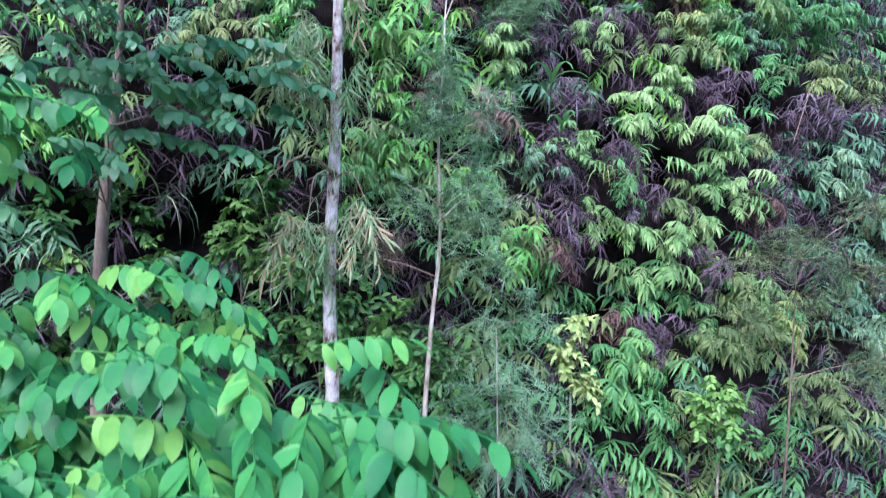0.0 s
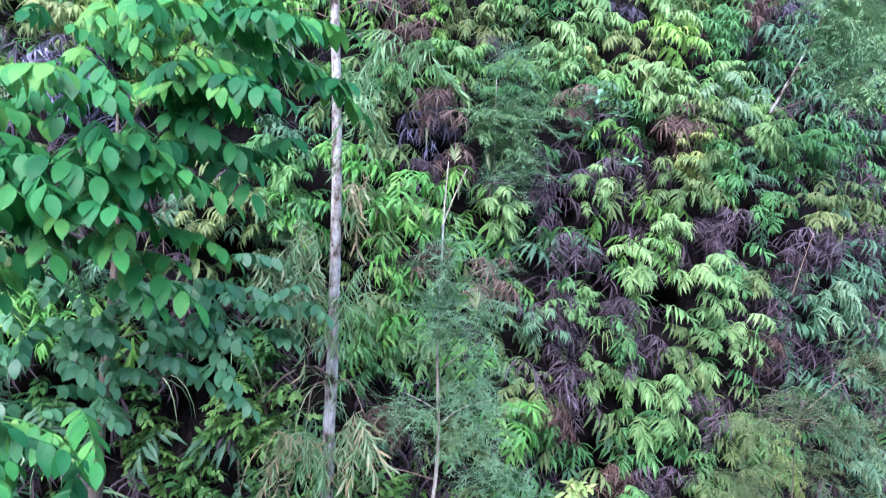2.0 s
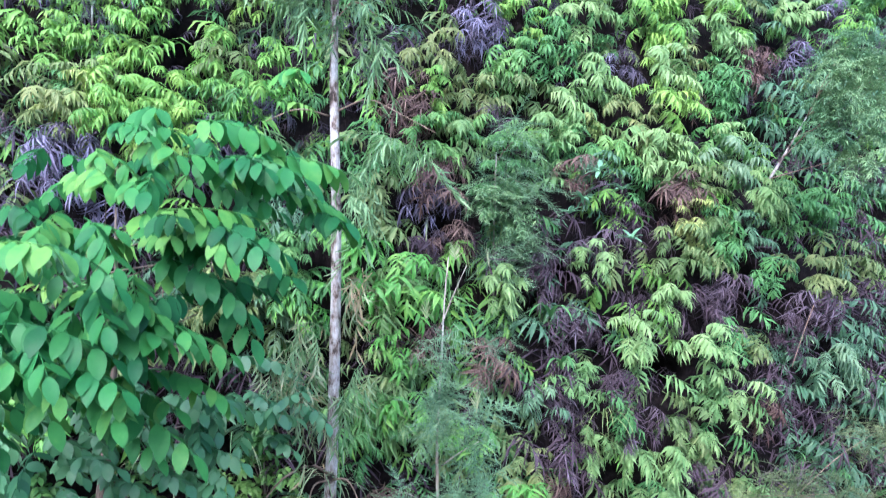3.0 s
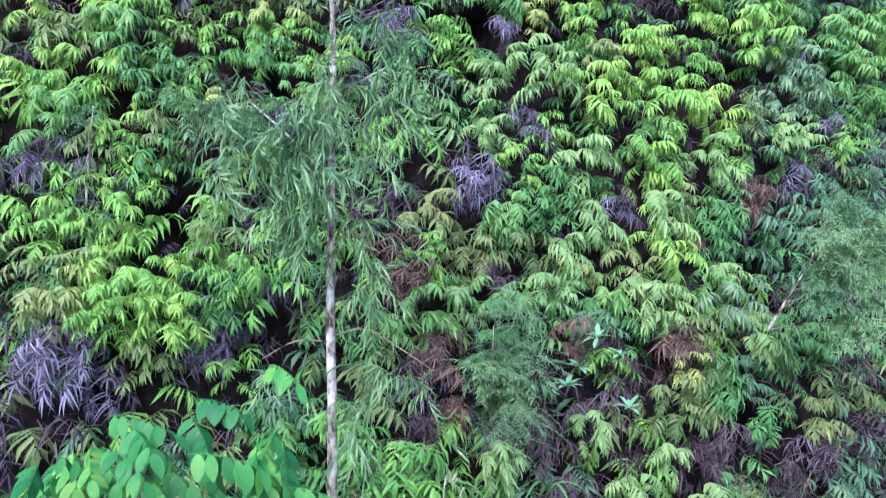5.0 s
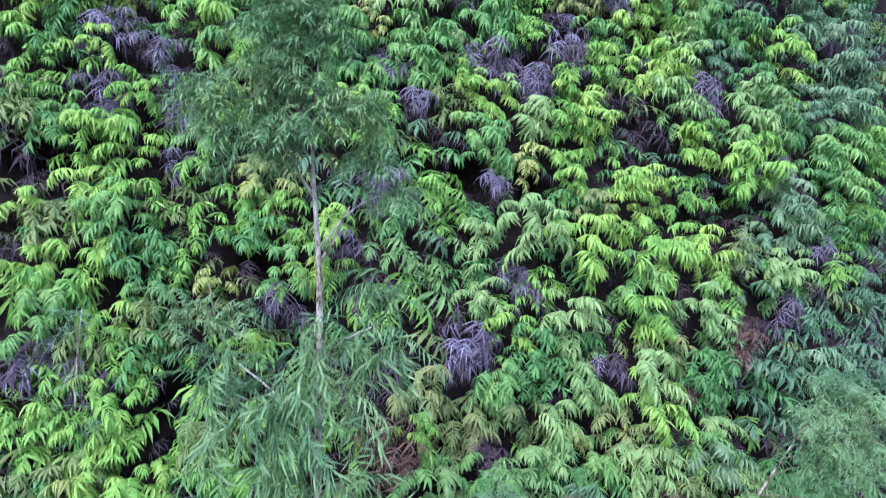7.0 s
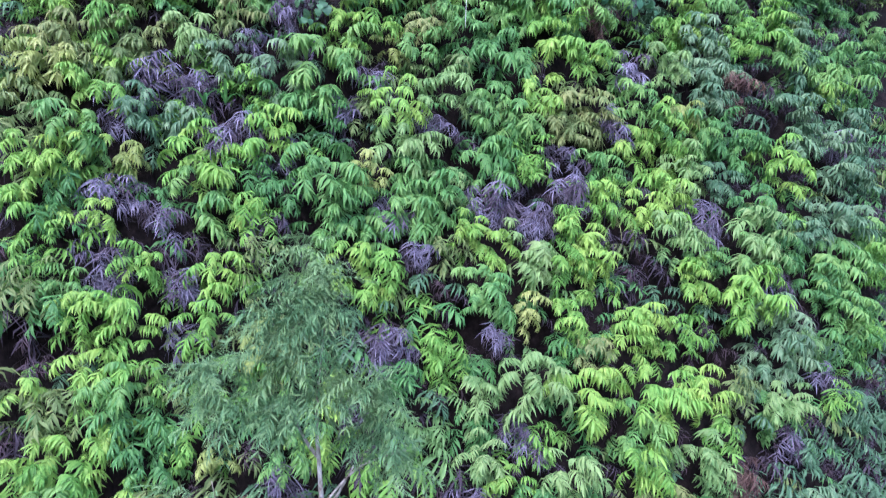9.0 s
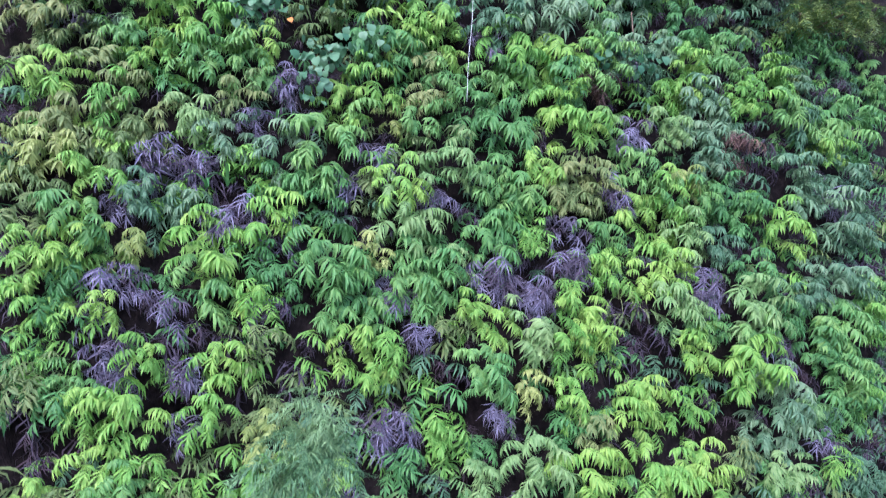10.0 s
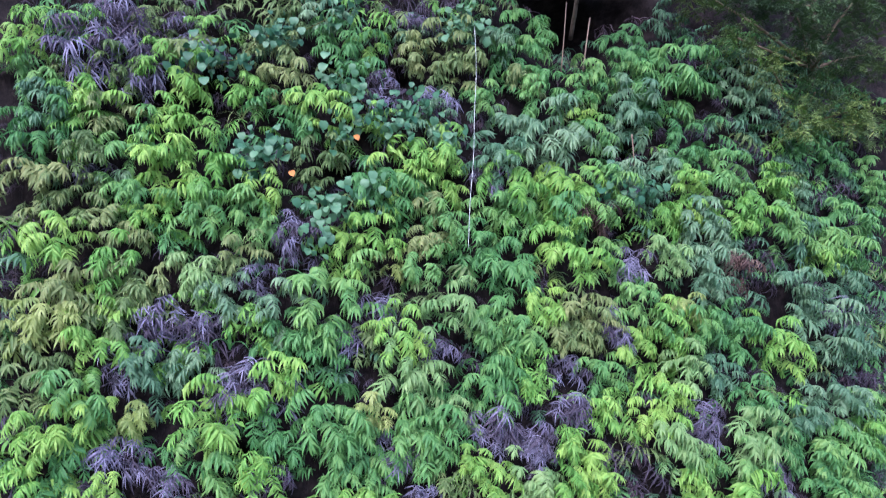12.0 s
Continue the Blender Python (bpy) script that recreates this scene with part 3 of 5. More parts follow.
CLUMPS += [("withered", *c) for c in (
    (-2.08, 13.02, 0.18), (2.75, 13.12, 0.21), (-2.74, 13.21, 0.35), (-1.66, 13.45, 0.27), (-1.77, 13.65, 0.18), (2.79, 14.18, 0.22),
    (-3.94, 14.25, 0.16), (0.70, 14.29, 0.18), (-4.22, 14.34, 0.19), (0.03, 15.31, 0.25), (-3.63, 15.40, 0.19), (-0.63, 15.47, 0.25),
    (-3.48, 15.63, 0.27), (-4.24, 15.75, 0.34), (-3.77, 15.79, 0.34), (-3.12, 16.04, 0.31), (-3.94, 16.12, 0.38), (-0.16, 16.65, 0.22),
)]
CLUMPS += [("rust", *c) for c in (
    (1.61, 2.88, 0.16), (1.01, 3.56, 0.16), (-0.43, 3.64, 0.12), (3.30, 4.04, 0.18), (2.48, 6.20, 0.18), (2.48, 6.30, 0.22),
    (-0.01, 6.42, 0.16), (1.27, 6.43, 0.18), (-0.32, 6.95, 0.22), (-0.37, 7.15, 0.25), (2.90, 7.30, 0.17), (3.59, 7.81, 0.18),
    (3.71, 7.99, 0.20), (4.34, 12.76, 0.22), (4.51, 13.08, 0.23), (2.18, 13.81, 0.25),
)]
CLUMPS += [("plum", *c) for c in (
    (2.89, 2.08, 0.14), (0.99, 2.47, 0.13), (2.00, 2.80, 0.17), (2.57, 3.45, 0.20), (1.12, 3.75, 0.19), (1.89, 4.05, 0.17),
    (1.12, 4.20, 0.19), (3.45, 4.26, 0.18), (1.61, 4.45, 0.17), (1.02, 4.54, 0.21), (3.72, 4.91, 0.19), (-2.22, 4.94, 0.14),
    (-0.44, 4.94, 0.15), (2.80, 4.98, 0.18), (1.19, 5.01, 0.22), (4.14, 5.11, 0.23), (2.76, 5.20, 0.21), (2.97, 5.34, 0.18),
    (-2.35, 5.36, 0.14), (0.94, 5.52, 0.19), (-0.16, 5.74, 0.16), (1.46, 5.78, 0.14), (1.77, 6.05, 0.18), (1.67, 6.34, 0.18),
    (0.62, 6.88, 0.14), (0.51, 7.09, 0.15),
)]
# Clumps that stand out by size and colour: species, depth of tone, across, height, half width.
ACCENTS = []
ACCENTS += [
    ("lime", 2, -1.49, 15.1, 0.38), ("lime", 2, -2.08, 14.09, 0.26), ("lime", 1, -0.81, 13.55, 0.37), ("yellow", 0, -0.53, 13.21, 0.15), ("lime", 2, -4.14, 13.46, 0.31), ("olive", 2, -3.62, 13.58, 0.29),
    ("lime", 2, -3.34, 13.79, 0.14), ("green", 1, -2.76, 13.85, 0.27), ("lime", 1, -3.07, 14.69, 0.29), ("green", 1, -3.56, 14.54, 0.33), ("lime", 1, -3.28, 15.41, 0.37), ("lime", 1, -4.09, 15.18, 0.3),
    ("olive", 1, -4.31, 15.45, 0.2), ("lime", 1, -4.87, 15.73, 0.28), ("olive", 2, -4.4, 14.05, 0.32), ("lime", 1, -3.57, 12.34, 0.3), ("yellow", 0, -4.23, 12.65, 0.24), ("olive", 2, -4.01, 12.99, 0.34),
    ("olive", 1, -3.23, 12.94, 0.31), ("pale", 2, -2.65, 13.08, 0.29), ("green", 2, -1.23, 12.7, 0.48), ("cool", 2, -1.73, 12.71, 0.3),
]
ACCENTS += [
    ("lime", 2, -0.41, 12.35, 0.31), ("pale", 1, -0.31, 11.94, 0.42), ("yellow", 1, -0.67, 11.51, 0.2), ("yellow", 0, -3.16, 11.64, 0.18), ("lime", 1, -2.54, 11.54, 0.41), ("lime", 2, -1.98, 11.09, 0.17),
    ("lime", 2, -3.28, 11.06, 0.16), ("lime", 1, -1.79, 11.94, 0.32), ("pale", 1, 0.23, 12.65, 0.32), ("lime", 2, 1.4, 12.61, 0.28), ("olive", 2, 2.02, 12.44, 0.34), ("lime", 1, 1.83, 13.21, 0.38),
    ("cool", 2, 1.62, 14.85, 0.55), ("green", 2, 2.25, 14.14, 0.42), ("lime", 1, 0.03, 14.62, 0.38), ("pale", 2, 3.31, 13.18, 0.33), ("pale", 2, 3.45, 11.61, 0.35), ("lime", 1, 5.1, 11.84, 0.42),
    ("green", 2, 2.78, 12.55, 0.35), ("yellow", 0, 3.53, 12.44, 0.24), ("green", 2, 0.74, 15.38, 0.24), ("green", 1, 1.53, 15.52, 0.37),
]
ACCENTS += [
    ("lime", 2, 2.21, 15.27, 0.18), ("green", 1, 3.78, 15.89, 0.59), ("green", 1, 4.46, 14.46, 0.45), ("pale", 2, 0.28, 11.35, 0.27), ("lime", 2, 0.41, 10.86, 0.23), ("lime", 2, 1.8, 10.71, 0.28),
    ("pale", 1, 3.07, 10.76, 0.36), ("pale", 1, 4.33, 10.66, 0.51), ("green", 1, -1.17, 11.52, 0.37), ("green", 1, -3.66, 11.81, 0.35), ("olive", 2, -0.05, 13.44, 0.25), ("olive", 1, 0.27, 16.08, 0.39),
    ("green", 1, 1.39, 16.52, 0.43), ("lime", 1, -0.89, 16.19, 0.23), ("lime", 1, -0.74, 15.02, 0.18), ("olive", 1, -2.2, 13.32, 0.23), ("cool", 1, 5.48, 12.46, 0.48), ("cool", 1, 6.08, 10.94, 0.43),
    ("green", 0, -1.89, 15.08, 0.33), ("green", 0, 0.97, 13.08, 0.44), ("cool", 0, 0.87, 14.5, 0.35), ("pale", 2, 1.12, 9.19, 0.38),
]
ACCENTS += [
    ("lime", 2, 1.81, 9.02, 0.37), ("lime", 2, 3.21, 8.91, 0.34), ("lime", 1, 2.67, 8.93, 0.39), ("lime", 2, 0.69, 10.68, 0.26), ("pale", 2, 1.09, 10.57, 0.39), ("lime", 2, 1.94, 10.5, 0.33),
    ("lime", 2, 3.28, 10.21, 0.33), ("green", 2, 4.16, 10.4, 0.31), ("lime", 1, 4.16, 9.93, 0.44), ("yellow", 1, 1.09, 9.94, 0.18), ("lime", 1, 1.6, 9.84, 0.26), ("yellow", 0, -1.69, 9.67, 0.24),
    ("lime", 2, -0.97, 9.29, 0.14), ("lime", 2, -0.62, 10.2, 0.2), ("lime", 1, -3.17, 9.52, 0.24), ("lime", 1, -2.91, 9.92, 0.34), ("lime", 1, -3.31, 10.1, 0.24), ("lime", 2, -3.51, 8.81, 0.27),
    ("lime", 2, -3.01, 8.89, 0.26), ("lime", 2, -2.92, 8.46, 0.22), ("lime", 2, -3.69, 9.44, 0.15), ("green", 0, -2.64, 8.66, 0.23),
]
ACCENTS += [
    ("yellow", 0, -2, 8.71, 0.13), ("lime", 1, -2.24, 10.06, 0.26), ("lime", 2, -1.7, 8.05, 0.18), ("lime", 2, -2.61, 7.47, 0.25), ("lime", 2, -2.34, 7.04, 0.24), ("lime", 2, -2.84, 7.78, 0.14),
    ("yellow", 0, -2.91, 6.82, 0.25), ("lime", 1, -2.44, 6.82, 0.27), ("lime", 2, -3.35, 7.6, 0.16), ("lime", 2, -2.03, 7.67, 0.1), ("lime", 1, 0.85, 8.09, 0.24), ("pale", 2, 1.49, 8.25, 0.32),
    ("lime", 1, 2.36, 8.23, 0.33), ("green", 2, 0.72, 7.65, 0.26), ("pale", 1, 1.62, 7.5, 0.3), ("lime", 1, 1.26, 7.14, 0.3), ("yellow", 0, 1.46, 7.02, 0.13), ("lime", 2, 2.39, 7.28, 0.32),
    ("olive", 2, 2.67, 7.79, 0.24), ("lime", 2, 2.35, 6.65, 0.3), ("lime", 1, 3.47, 6.25, 0.32), ("lime", 1, 0.15, 6.68, 0.27),
]
ACCENTS += [
    ("olive", 2, 0.31, 7.2, 0.26), ("lime", 1, -0.12, 7.23, 0.22), ("green", 1, 2.96, 6.78, 0.28), ("cool", 2, 4.63, 9.42, 0.38), ("pale", 2, 4.56, 8.68, 0.29), ("green", 2, 5.9, 9.73, 0.41),
    ("green", 1, -3.49, 10.32, 0.22), ("lime", 1, -2.85, 10.53, 0.19), ("pale", 2, 0.51, 8.46, 0.21), ("pale", 1, 0.46, 9.14, 0.23), ("cool", 1, 4.75, 7.43, 0.35), ("yellow", 1, 2.55, 5.98, 0.22),
    ("pale", 1, 3.42, 6.31, 0.25), ("lime", 2, 1.42, 5.57, 0.18), ("lime", 2, 1.85, 4.9, 0.24), ("pale", 2, 2.58, 4.69, 0.33), ("pale", 2, 3, 4.15, 0.23), ("pale", 1, 2.03, 3.41, 0.34),
    ("lime", 2, 0.54, 5.35, 0.23), ("pale", 2, 2.21, 6.73, 0.31), ("pale", 2, 3.15, 6.91, 0.25), ("lime", 1, 1.16, 6.86, 0.27),
]
ACCENTS += [
    ("lime", 2, 2.3, 5.24, 0.16), ("cool", 1, 0.88, 4.35, 0.17), ("cool", 2, 4.26, 4.44, 0.3), ("cool", 2, 4.67, 2.63, 0.25), ("lime", 2, 3.37, 2.95, 0.19), ("yellow", 0, 3.67, 2.67, 0.13),
    ("lime", 1, 1.76, 3.8, 0.15), ("pale", 1, 1.39, 3.82, 0.18), ("pale", 1, 2.56, 3.81, 0.19), ("olive", 1, -1.93, 5.25, 0.23), ("green", 2, -1.3, 5.63, 0.18), ("olive", 1, 4.13, 5.42, 0.28),
    ("olive", 1, 3.13, 2.61, 0.25), ("pale", 1, 2.18, 3.67, 0.16),
]
# Bare hollows where the dark soil shows.
HOLLOWS = []
HOLLOWS += [(-3.04, 15.12, 0.43), (-3.35, 15.14, 0.29), (-2.74, 14.69, 0.21), (-4.22, 12.36, 0.33), (2.04, 16.70, 0.53), (2.61, 16.67, 0.54), (1.69, 16.95, 0.44), (3.16, 17.14, 0.47), (4.37, 15.78, 0.37), (-0.51, 15.75, 0.20), (-1.40, 15.77, 0.19), (2.88, 14.66, 0.21), (4.76, 14.20, 0.27), (-2.09, 10.95, 0.18), (2.64, 13.34, 0.24), (-3.35, 13.72, 0.13), (-1.26, 14.30, 0.18)]
HOLLOWS += [(-3.84, 9.88, 0.22), (-3.88, 9.71, 0.21), (-2.59, 10.09, 0.16), (-2.56, 9.79, 0.16), (-1.75, 8.74, 0.17), (-2.32, 7.49, 0.20), (-2.30, 7.30, 0.15), (0.41, 9.77, 0.29), (1.26, 9.61, 0.26), (3.62, 9.59, 0.20), (3.55, 9.15, 0.20), (3.58, 6.91, 0.18), (3.53, 6.67, 0.18), (-0.64, 7.16, 0.16), (-0.02, 6.92, 0.22), (-2.83, 8.03, 0.15), (-1.42, 8.41, 0.22), (0.89, 7.32, 0.14)]
HOLLOWS += [(-0.41, 5.03, 0.20), (-1.91, 4.95, 0.24), (-2.39, 5.01, 0.18), (-2.59, 3.62, 0.27), (-2.87, 3.72, 0.30), (-1.96, 3.86, 0.28), (-2.95, 2.68, 0.24), (3.28, 5.53, 0.18), (3.40, 5.29, 0.18), (3.59, 4.99, 0.24), (1.56, 2.78, 0.21), (2.30, 4.37, 0.17), (1.70, 4.74, 0.16), (0.97, 5.09, 0.16), (1.21, 5.43, 0.16), (-0.22, 5.81, 0.20), (4.44, 2.54, 0.31)]


def build_bank():
    xs = np.concatenate([np.linspace(-60, -9, 18), np.linspace(-8.8, 12, 190), np.linspace(12.5, 70, 20)])
    zs = np.concatenate([np.linspace(-0.6, 21.2, 200)])
    v, cols = [], len(xs)
    for z in zs:
        for x in xs:
            deep = 0.0
            for hx, hz, hr in HOLLOWS:
                d = ((x - hx) ** 2 + (z - hz) ** 2) / (hr * hr)
                if d < 6:
                    deep += 0.8 * math.exp(-d)
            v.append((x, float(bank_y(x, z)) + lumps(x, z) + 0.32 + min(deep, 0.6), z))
    # the crest rounds over into the hill behind
    for k, back in enumerate((0.5, 1.4, 3, 6, 12, 30, 90)):
        for x in xs:
            v.append((x, float(bank_y(x, 21.2)) + back, TOP + 0.25 * back ** 0.8 + 0.5 * lumps(x, 20 + k)))
    rows = len(v) // cols
    f = []
    for i in range(rows - 1):
        for j in range(cols - 1):
            a = i * cols + j
            f += [(a, a + 1, a + cols + 1), (a, a + cols + 1, a + cols)]
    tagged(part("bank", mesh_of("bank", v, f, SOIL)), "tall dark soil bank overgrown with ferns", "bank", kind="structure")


def build_ground():
    xs = np.concatenate([[-2500, -600, -150], np.linspace(-60, 60, 61), [150, 600, 2500]])
    ys = np.concatenate([[-2500, -600, -150], np.linspace(-60, 40, 51), [150, 600, 2500]])
    v = [(x, y, 0.25 * lumps(x * 0.5, y * 0.5) if abs(x) < 100 and abs(y) < 100 else 0) for y in ys for x in xs]
    c = len(xs)
    f = [t for i in range(len(ys) - 1) for j in range(c - 1) for t in ((i * c + j, i * c + j + 1, i * c + j + c + 1), (i * c + j, i * c + j + c + 1, i * c + j + c))]
    tagged(part("ground", mesh_of("ground", v, f, GRASS_GROUND)), "flat ground with leaf litter and low growth", "ground", kind="structure")


def build_sky_blocker():
    """An added slope behind the camera's way, never in view, that dims the low bank."""
    xs, ts = np.linspace(-45, 45, 91), np.linspace(0, 1, 22)
    v = []
    for t in ts:
        for x in xs:
            v.append((x, -11 - 5 * t + 1.6 * noise.noise(Vector((x * 0.25, t * 4, 9))) + 0.6 * noise.noise(Vector((x, t * 14, 2))), -0.3 + 10.5 * t + 1.2 * t * noise.noise(Vector((x * 0.4, 5, 1)))))
    for x in xs:
        v.append((x, -70, 12))
    c = len(xs)
    f = [q for i in range(len(ts)) for j in range(c - 1) for q in ((i * c + j, i * c + j + c + 1, i * c + j + 1), (i * c + j, i * c + j + c, i * c + j + c + 1))]
    tagged(part("sky_blocker", mesh_of("sky_blocker", v, f, BLOCKER_GREEN)), "unseen dark overgrown slope added to keep low sky light off the bank", "bank", kind="structure")


build_sky_blocker()
build_bank()
build_ground()

# ---- ferns ----
def frond(seed, rise, fall, pairs, leaflet, width, segs=4, droop=1.9, wild=0.14, bend=0.75, stalk=4):
    """An arching frond of reach about 1 along +x: strap leaflets spring from the rib and drape over to both sides and the front."""
    g = np.random.default_rng(seed)
    n = 9
    t = np.linspace(0, 1, n)
    a = rise + (fall - rise) * t ** 1.3
    x = np.concatenate([[0], np.cumsum(np.cos(a[1:]) * 0.95 / (n - 1))])
    z = np.concatenate([[0], np.cumsum(np.sin(a[1:]) * 0.95 / (n - 1))])
    line = np.stack([x, 0.2 * (g.random() - 0.5) * t ** 2, z], 1)
    pieces = [tube(line[::stalk], np.linspace(0.016, 0.006, len(line[::stalk])), 3)]
    for i in range(pairs):
        for hand in (-1, 1):
            s = min(0.99, 0.2 + 0.78 * (i + 0.25 * hand + 0.3 * g.random()) / max(1, pairs - 1))
            base = np.array([np.interp(s, t, line[:, k]) for k in range(3)])
            slope = np.interp(s, t, a)
            size = leaflet * (0.62 + 0.42 * math.sin(math.pi * (0.2 + 0.7 * s))) * (0.7 + 0.55 * g.random())
            az = hand * (1.45 - 1.1 * s ** 2 + wild * g.normal())
            pieces.append(moved(blade(size, width * (0.7 + 0.5 * g.random()), segs, 0.1 + 0.5 * math.cos(az) * slope + wild * g.normal(),
                                      droop + 2 * wild * g.normal(), 0.45, "strap", bend), base, az, 1.0, 0.0, hand * 0.3 + 1.5 * wild * g.normal()))
    pieces.append(moved(blade(leaflet * 0.8, width, segs, a[-1] + 0.2, 1.0, 0.3, "strap"), line[-1]))
    return joined(pieces)


SHAPES = [(1.0, -0.7), (0.75, -0.9), (0.5, -0.9), (0.3, -1.1), (0.0, -1.2), (-0.35, -1.4)]
FULL = [frond(40 + i, r, d, 13, 0.5, 0.08, 3, 1.65, 0.17, 0.36) for i, (r, d) in enumerate(SHAPES)]
WIDE = [frond(140 + i, r, d, 12, 0.54, 0.074, 3, 1.65, 0.17, 0.36) for i, (r, d) in enumerate(SHAPES)]
THIN = [frond(60 + i, 0.7 * r, d - 0.2, 10, 0.8, 0.05, 4, 1.9, 0.25, 0.36) for i, (r, d) in enumerate(SHAPES)]
BROADER = [frond(90 + i, r, d, 6, 0.7, 0.12, 4, 1.5, 0.18, 0.5) for i, (r, d) in enumerate(SHAPES)]
LEAN_ = [frond(80 + i, r, d, 8, 0.56, 0.1, 2, 1.6, 0.17, 0.4, 8) for i, (r, d) in enumerate(SHAPES)]
LIMP = [frond(85 + i, 0.5 * r, d - 0.2, 8, 0.75, 0.055, 2, 1.9, 0.28, 0.36, 8) for i, (r, d) in enumerate(SHAPES)]
DRY = ("withered", "plum", "rust")
FROND = {k: [[mesh_of("frond", *p, m) for p in (THIN if k in DRY else BROADER if k == "bright" else FULL)] for m in mats] for k, mats in TONES.items()}
FROND_LOW = {k: [[mesh_of("frond", *p, m) for p in WIDE] for m in mats] for k, mats in TONES.items() if len(mats) > 1}
LABELS = {
    "pale": "pale green fern clump with broad drooping leaflets on the bank",
    "lime": "bright lime-green fern clump with drooping leaflets on the bank",
    "green": "mid-green fern clump with drooping fronds on the bank",
    "cool": "bluish-green fern clump hanging from the shaded bank",
    "olive": "dull olive-green fern clump, partly drying, on the bank",
    "bright": "fresh bright-green fern with broad pointed leaflets",
    "yellow": "yellowed fern clump with pale broad leaflets on the bank",
    "withered": "withered purple-grey dead fern hanging from the bank",
    "plum": "withered dark plum-brown dead fern hanging from the bank",
    "rust": "rust-brown dead fern hanging under living fronds",
}


def spread(r, dry):
    """The fronds of one clump: shape, place over the root (out, across, up), azimuth, scale, pitch. They lie in tiers over a mound."""
    out = []
    count = int(4 + 28 * r)
    for i in range(count):
        u = (i + 0.5) / count
        up = r * (0.75 - 1.25 * u + 0.2 * rng.normal())
        across = r * 0.62 * (2 * ((i * 0.618 + 0.2) % 1) - 1) * math.sqrt(max(0.15, 1 - (1.5 * (u - 0.5)) ** 2))
        kind = min(5, int(6 * (0.55 * u + 0.45 * rng.random())))
        if dry:
            kind = max(2, kind)
        size = (0.12 + 0.56 * r) * (0.75 + 0.5 * rng.random())
        out.append((kind, Vector((r * (0.5 * math.sin(math.pi * (0.15 + 0.7 * u)) - 0.25 + 0.12 * rng.normal()), across, up)), 1.3 * across / r + rng.normal() * 0.85, size, rng.normal() * 0.25))
    return out


def root_of(x, z, r):
    """The clump's root on the soil, under the mound that it carries."""
    return Vector((x, float(bank_y(x, z)) + 0.8 * lumps(x, z) + 0.09 + rng.normal() * 0.06, z + 0.12 * r))


def outward(x):
    return -math.pi / 2 + 0.29


def build_fern(species, x, z, r, depth=None):
    dry = species in DRY
    ob = tagged(new("dead_fern" if dry else "fern"), LABELS[species], "fern", "ferns on the bank")
    ob.location = root_of(x, z, r)
    ob.rotation_euler = (rng.normal() * 0.1, rng.normal() * 0.08, outward(x) + rng.normal() * 0.15)
    tones = (FROND_LOW if z < 8.5 and species in FROND_LOW else FROND)[species]
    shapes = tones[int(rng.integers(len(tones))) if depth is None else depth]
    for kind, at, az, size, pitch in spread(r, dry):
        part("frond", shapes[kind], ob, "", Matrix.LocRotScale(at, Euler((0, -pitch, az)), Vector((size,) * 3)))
    return ob


# fresh and rusty ones that stand out in front of the rest
FRESH = [("bright", -0.27, 5.41, 0.26), ("bright", -0.37, 4.93, 0.17), ("bright", -0.31, 4.35, 0.21), ("bright", -0.95, 5.84, 0.14), ("bright", -1.17, 5.31, 0.17), ("bright", 0.25, 4.13, 0.13),
         ("rust", -0.14, 4.99, 0.2), ("rust", 0.37, 4.78, 0.2), ("rust", -0.48, 3.65, 0.15), ("rust", 0.07, 5.83, 0.17), ("rust", -0.06, 6.29, 0.2)]
FRESH += [("bright", 0.56, 3.61, 0.2), ("green", -0.68, 4.4, 0.22), ("green", -0.65, 4.13, 0.22), ("bright", -0.72, 5.68, 0.2), ("olive", -3.08, 6.84, 0.22), ("lime", -2.58, 6.78, 0.22), ("lime", -2.19, 6.74, 0.22),
          ("bright", -2.8, 4.51, 0.2), ("bright", -2.98, 4.62, 0.17), ("lime", -1.68, 7.0, 0.24), ("bright", -1.46, 6.98, 0.2)]
def tone(k, x, z):
    """Shifts species by place: yellower to the left, paler low down, duller in the low corners."""
    if x < -0.9 and z < 6.1 and k not in DRY:
        return "olive" if rng.random() < 0.45 else "cool" if rng.random() < 0.3 else "green"
    if x > 2.2 and z < 6.9 and k not in DRY and rng.random() < 0.55:
        return "olive" if rng.random() < 0.5 else "cool"
    if k == "lime" and x > -1.0 and rng.random() < 1.6 - 0.14 * z:
        return "pale"
    if x < -1.5 and k == "lime" and rng.random() < 0.3:
        return "olive"
    if x < -1.4 and k in ("green", "cool") and rng.random() < min(0.4, -0.15 * x):
        return "lime" if k == "green" else "green"
    return k


CLUMPS = [(tone(k, x, z), x, z, (1.2 if z < 7.3 and -0.5 < x < 2.6 and k not in DRY else 1.04) * r) for k, x, z, r in CLUMPS]
CLUMPS = [c for c in CLUMPS if all(math.hypot(c[1] - x, c[2] - z) > (0.55 if c[0] in DRY else 0.85) * r for _, _, x, z, r in ACCENTS)]
for species, depth, x, z, r in ACCENTS:
    species = "pale" if species == "lime" and z < 7.2 and x > -0.5 else species
    # Low on the left no accent goes above the mid tone.
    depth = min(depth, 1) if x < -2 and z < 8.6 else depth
    build_fern(species, x, z, 1.05 * r, depth).location.y -= 0.06
alive = sorted((c for c in CLUMPS if c[0] not in DRY), key=lambda c: -9 if c[0] == "yellow" else -c[3])
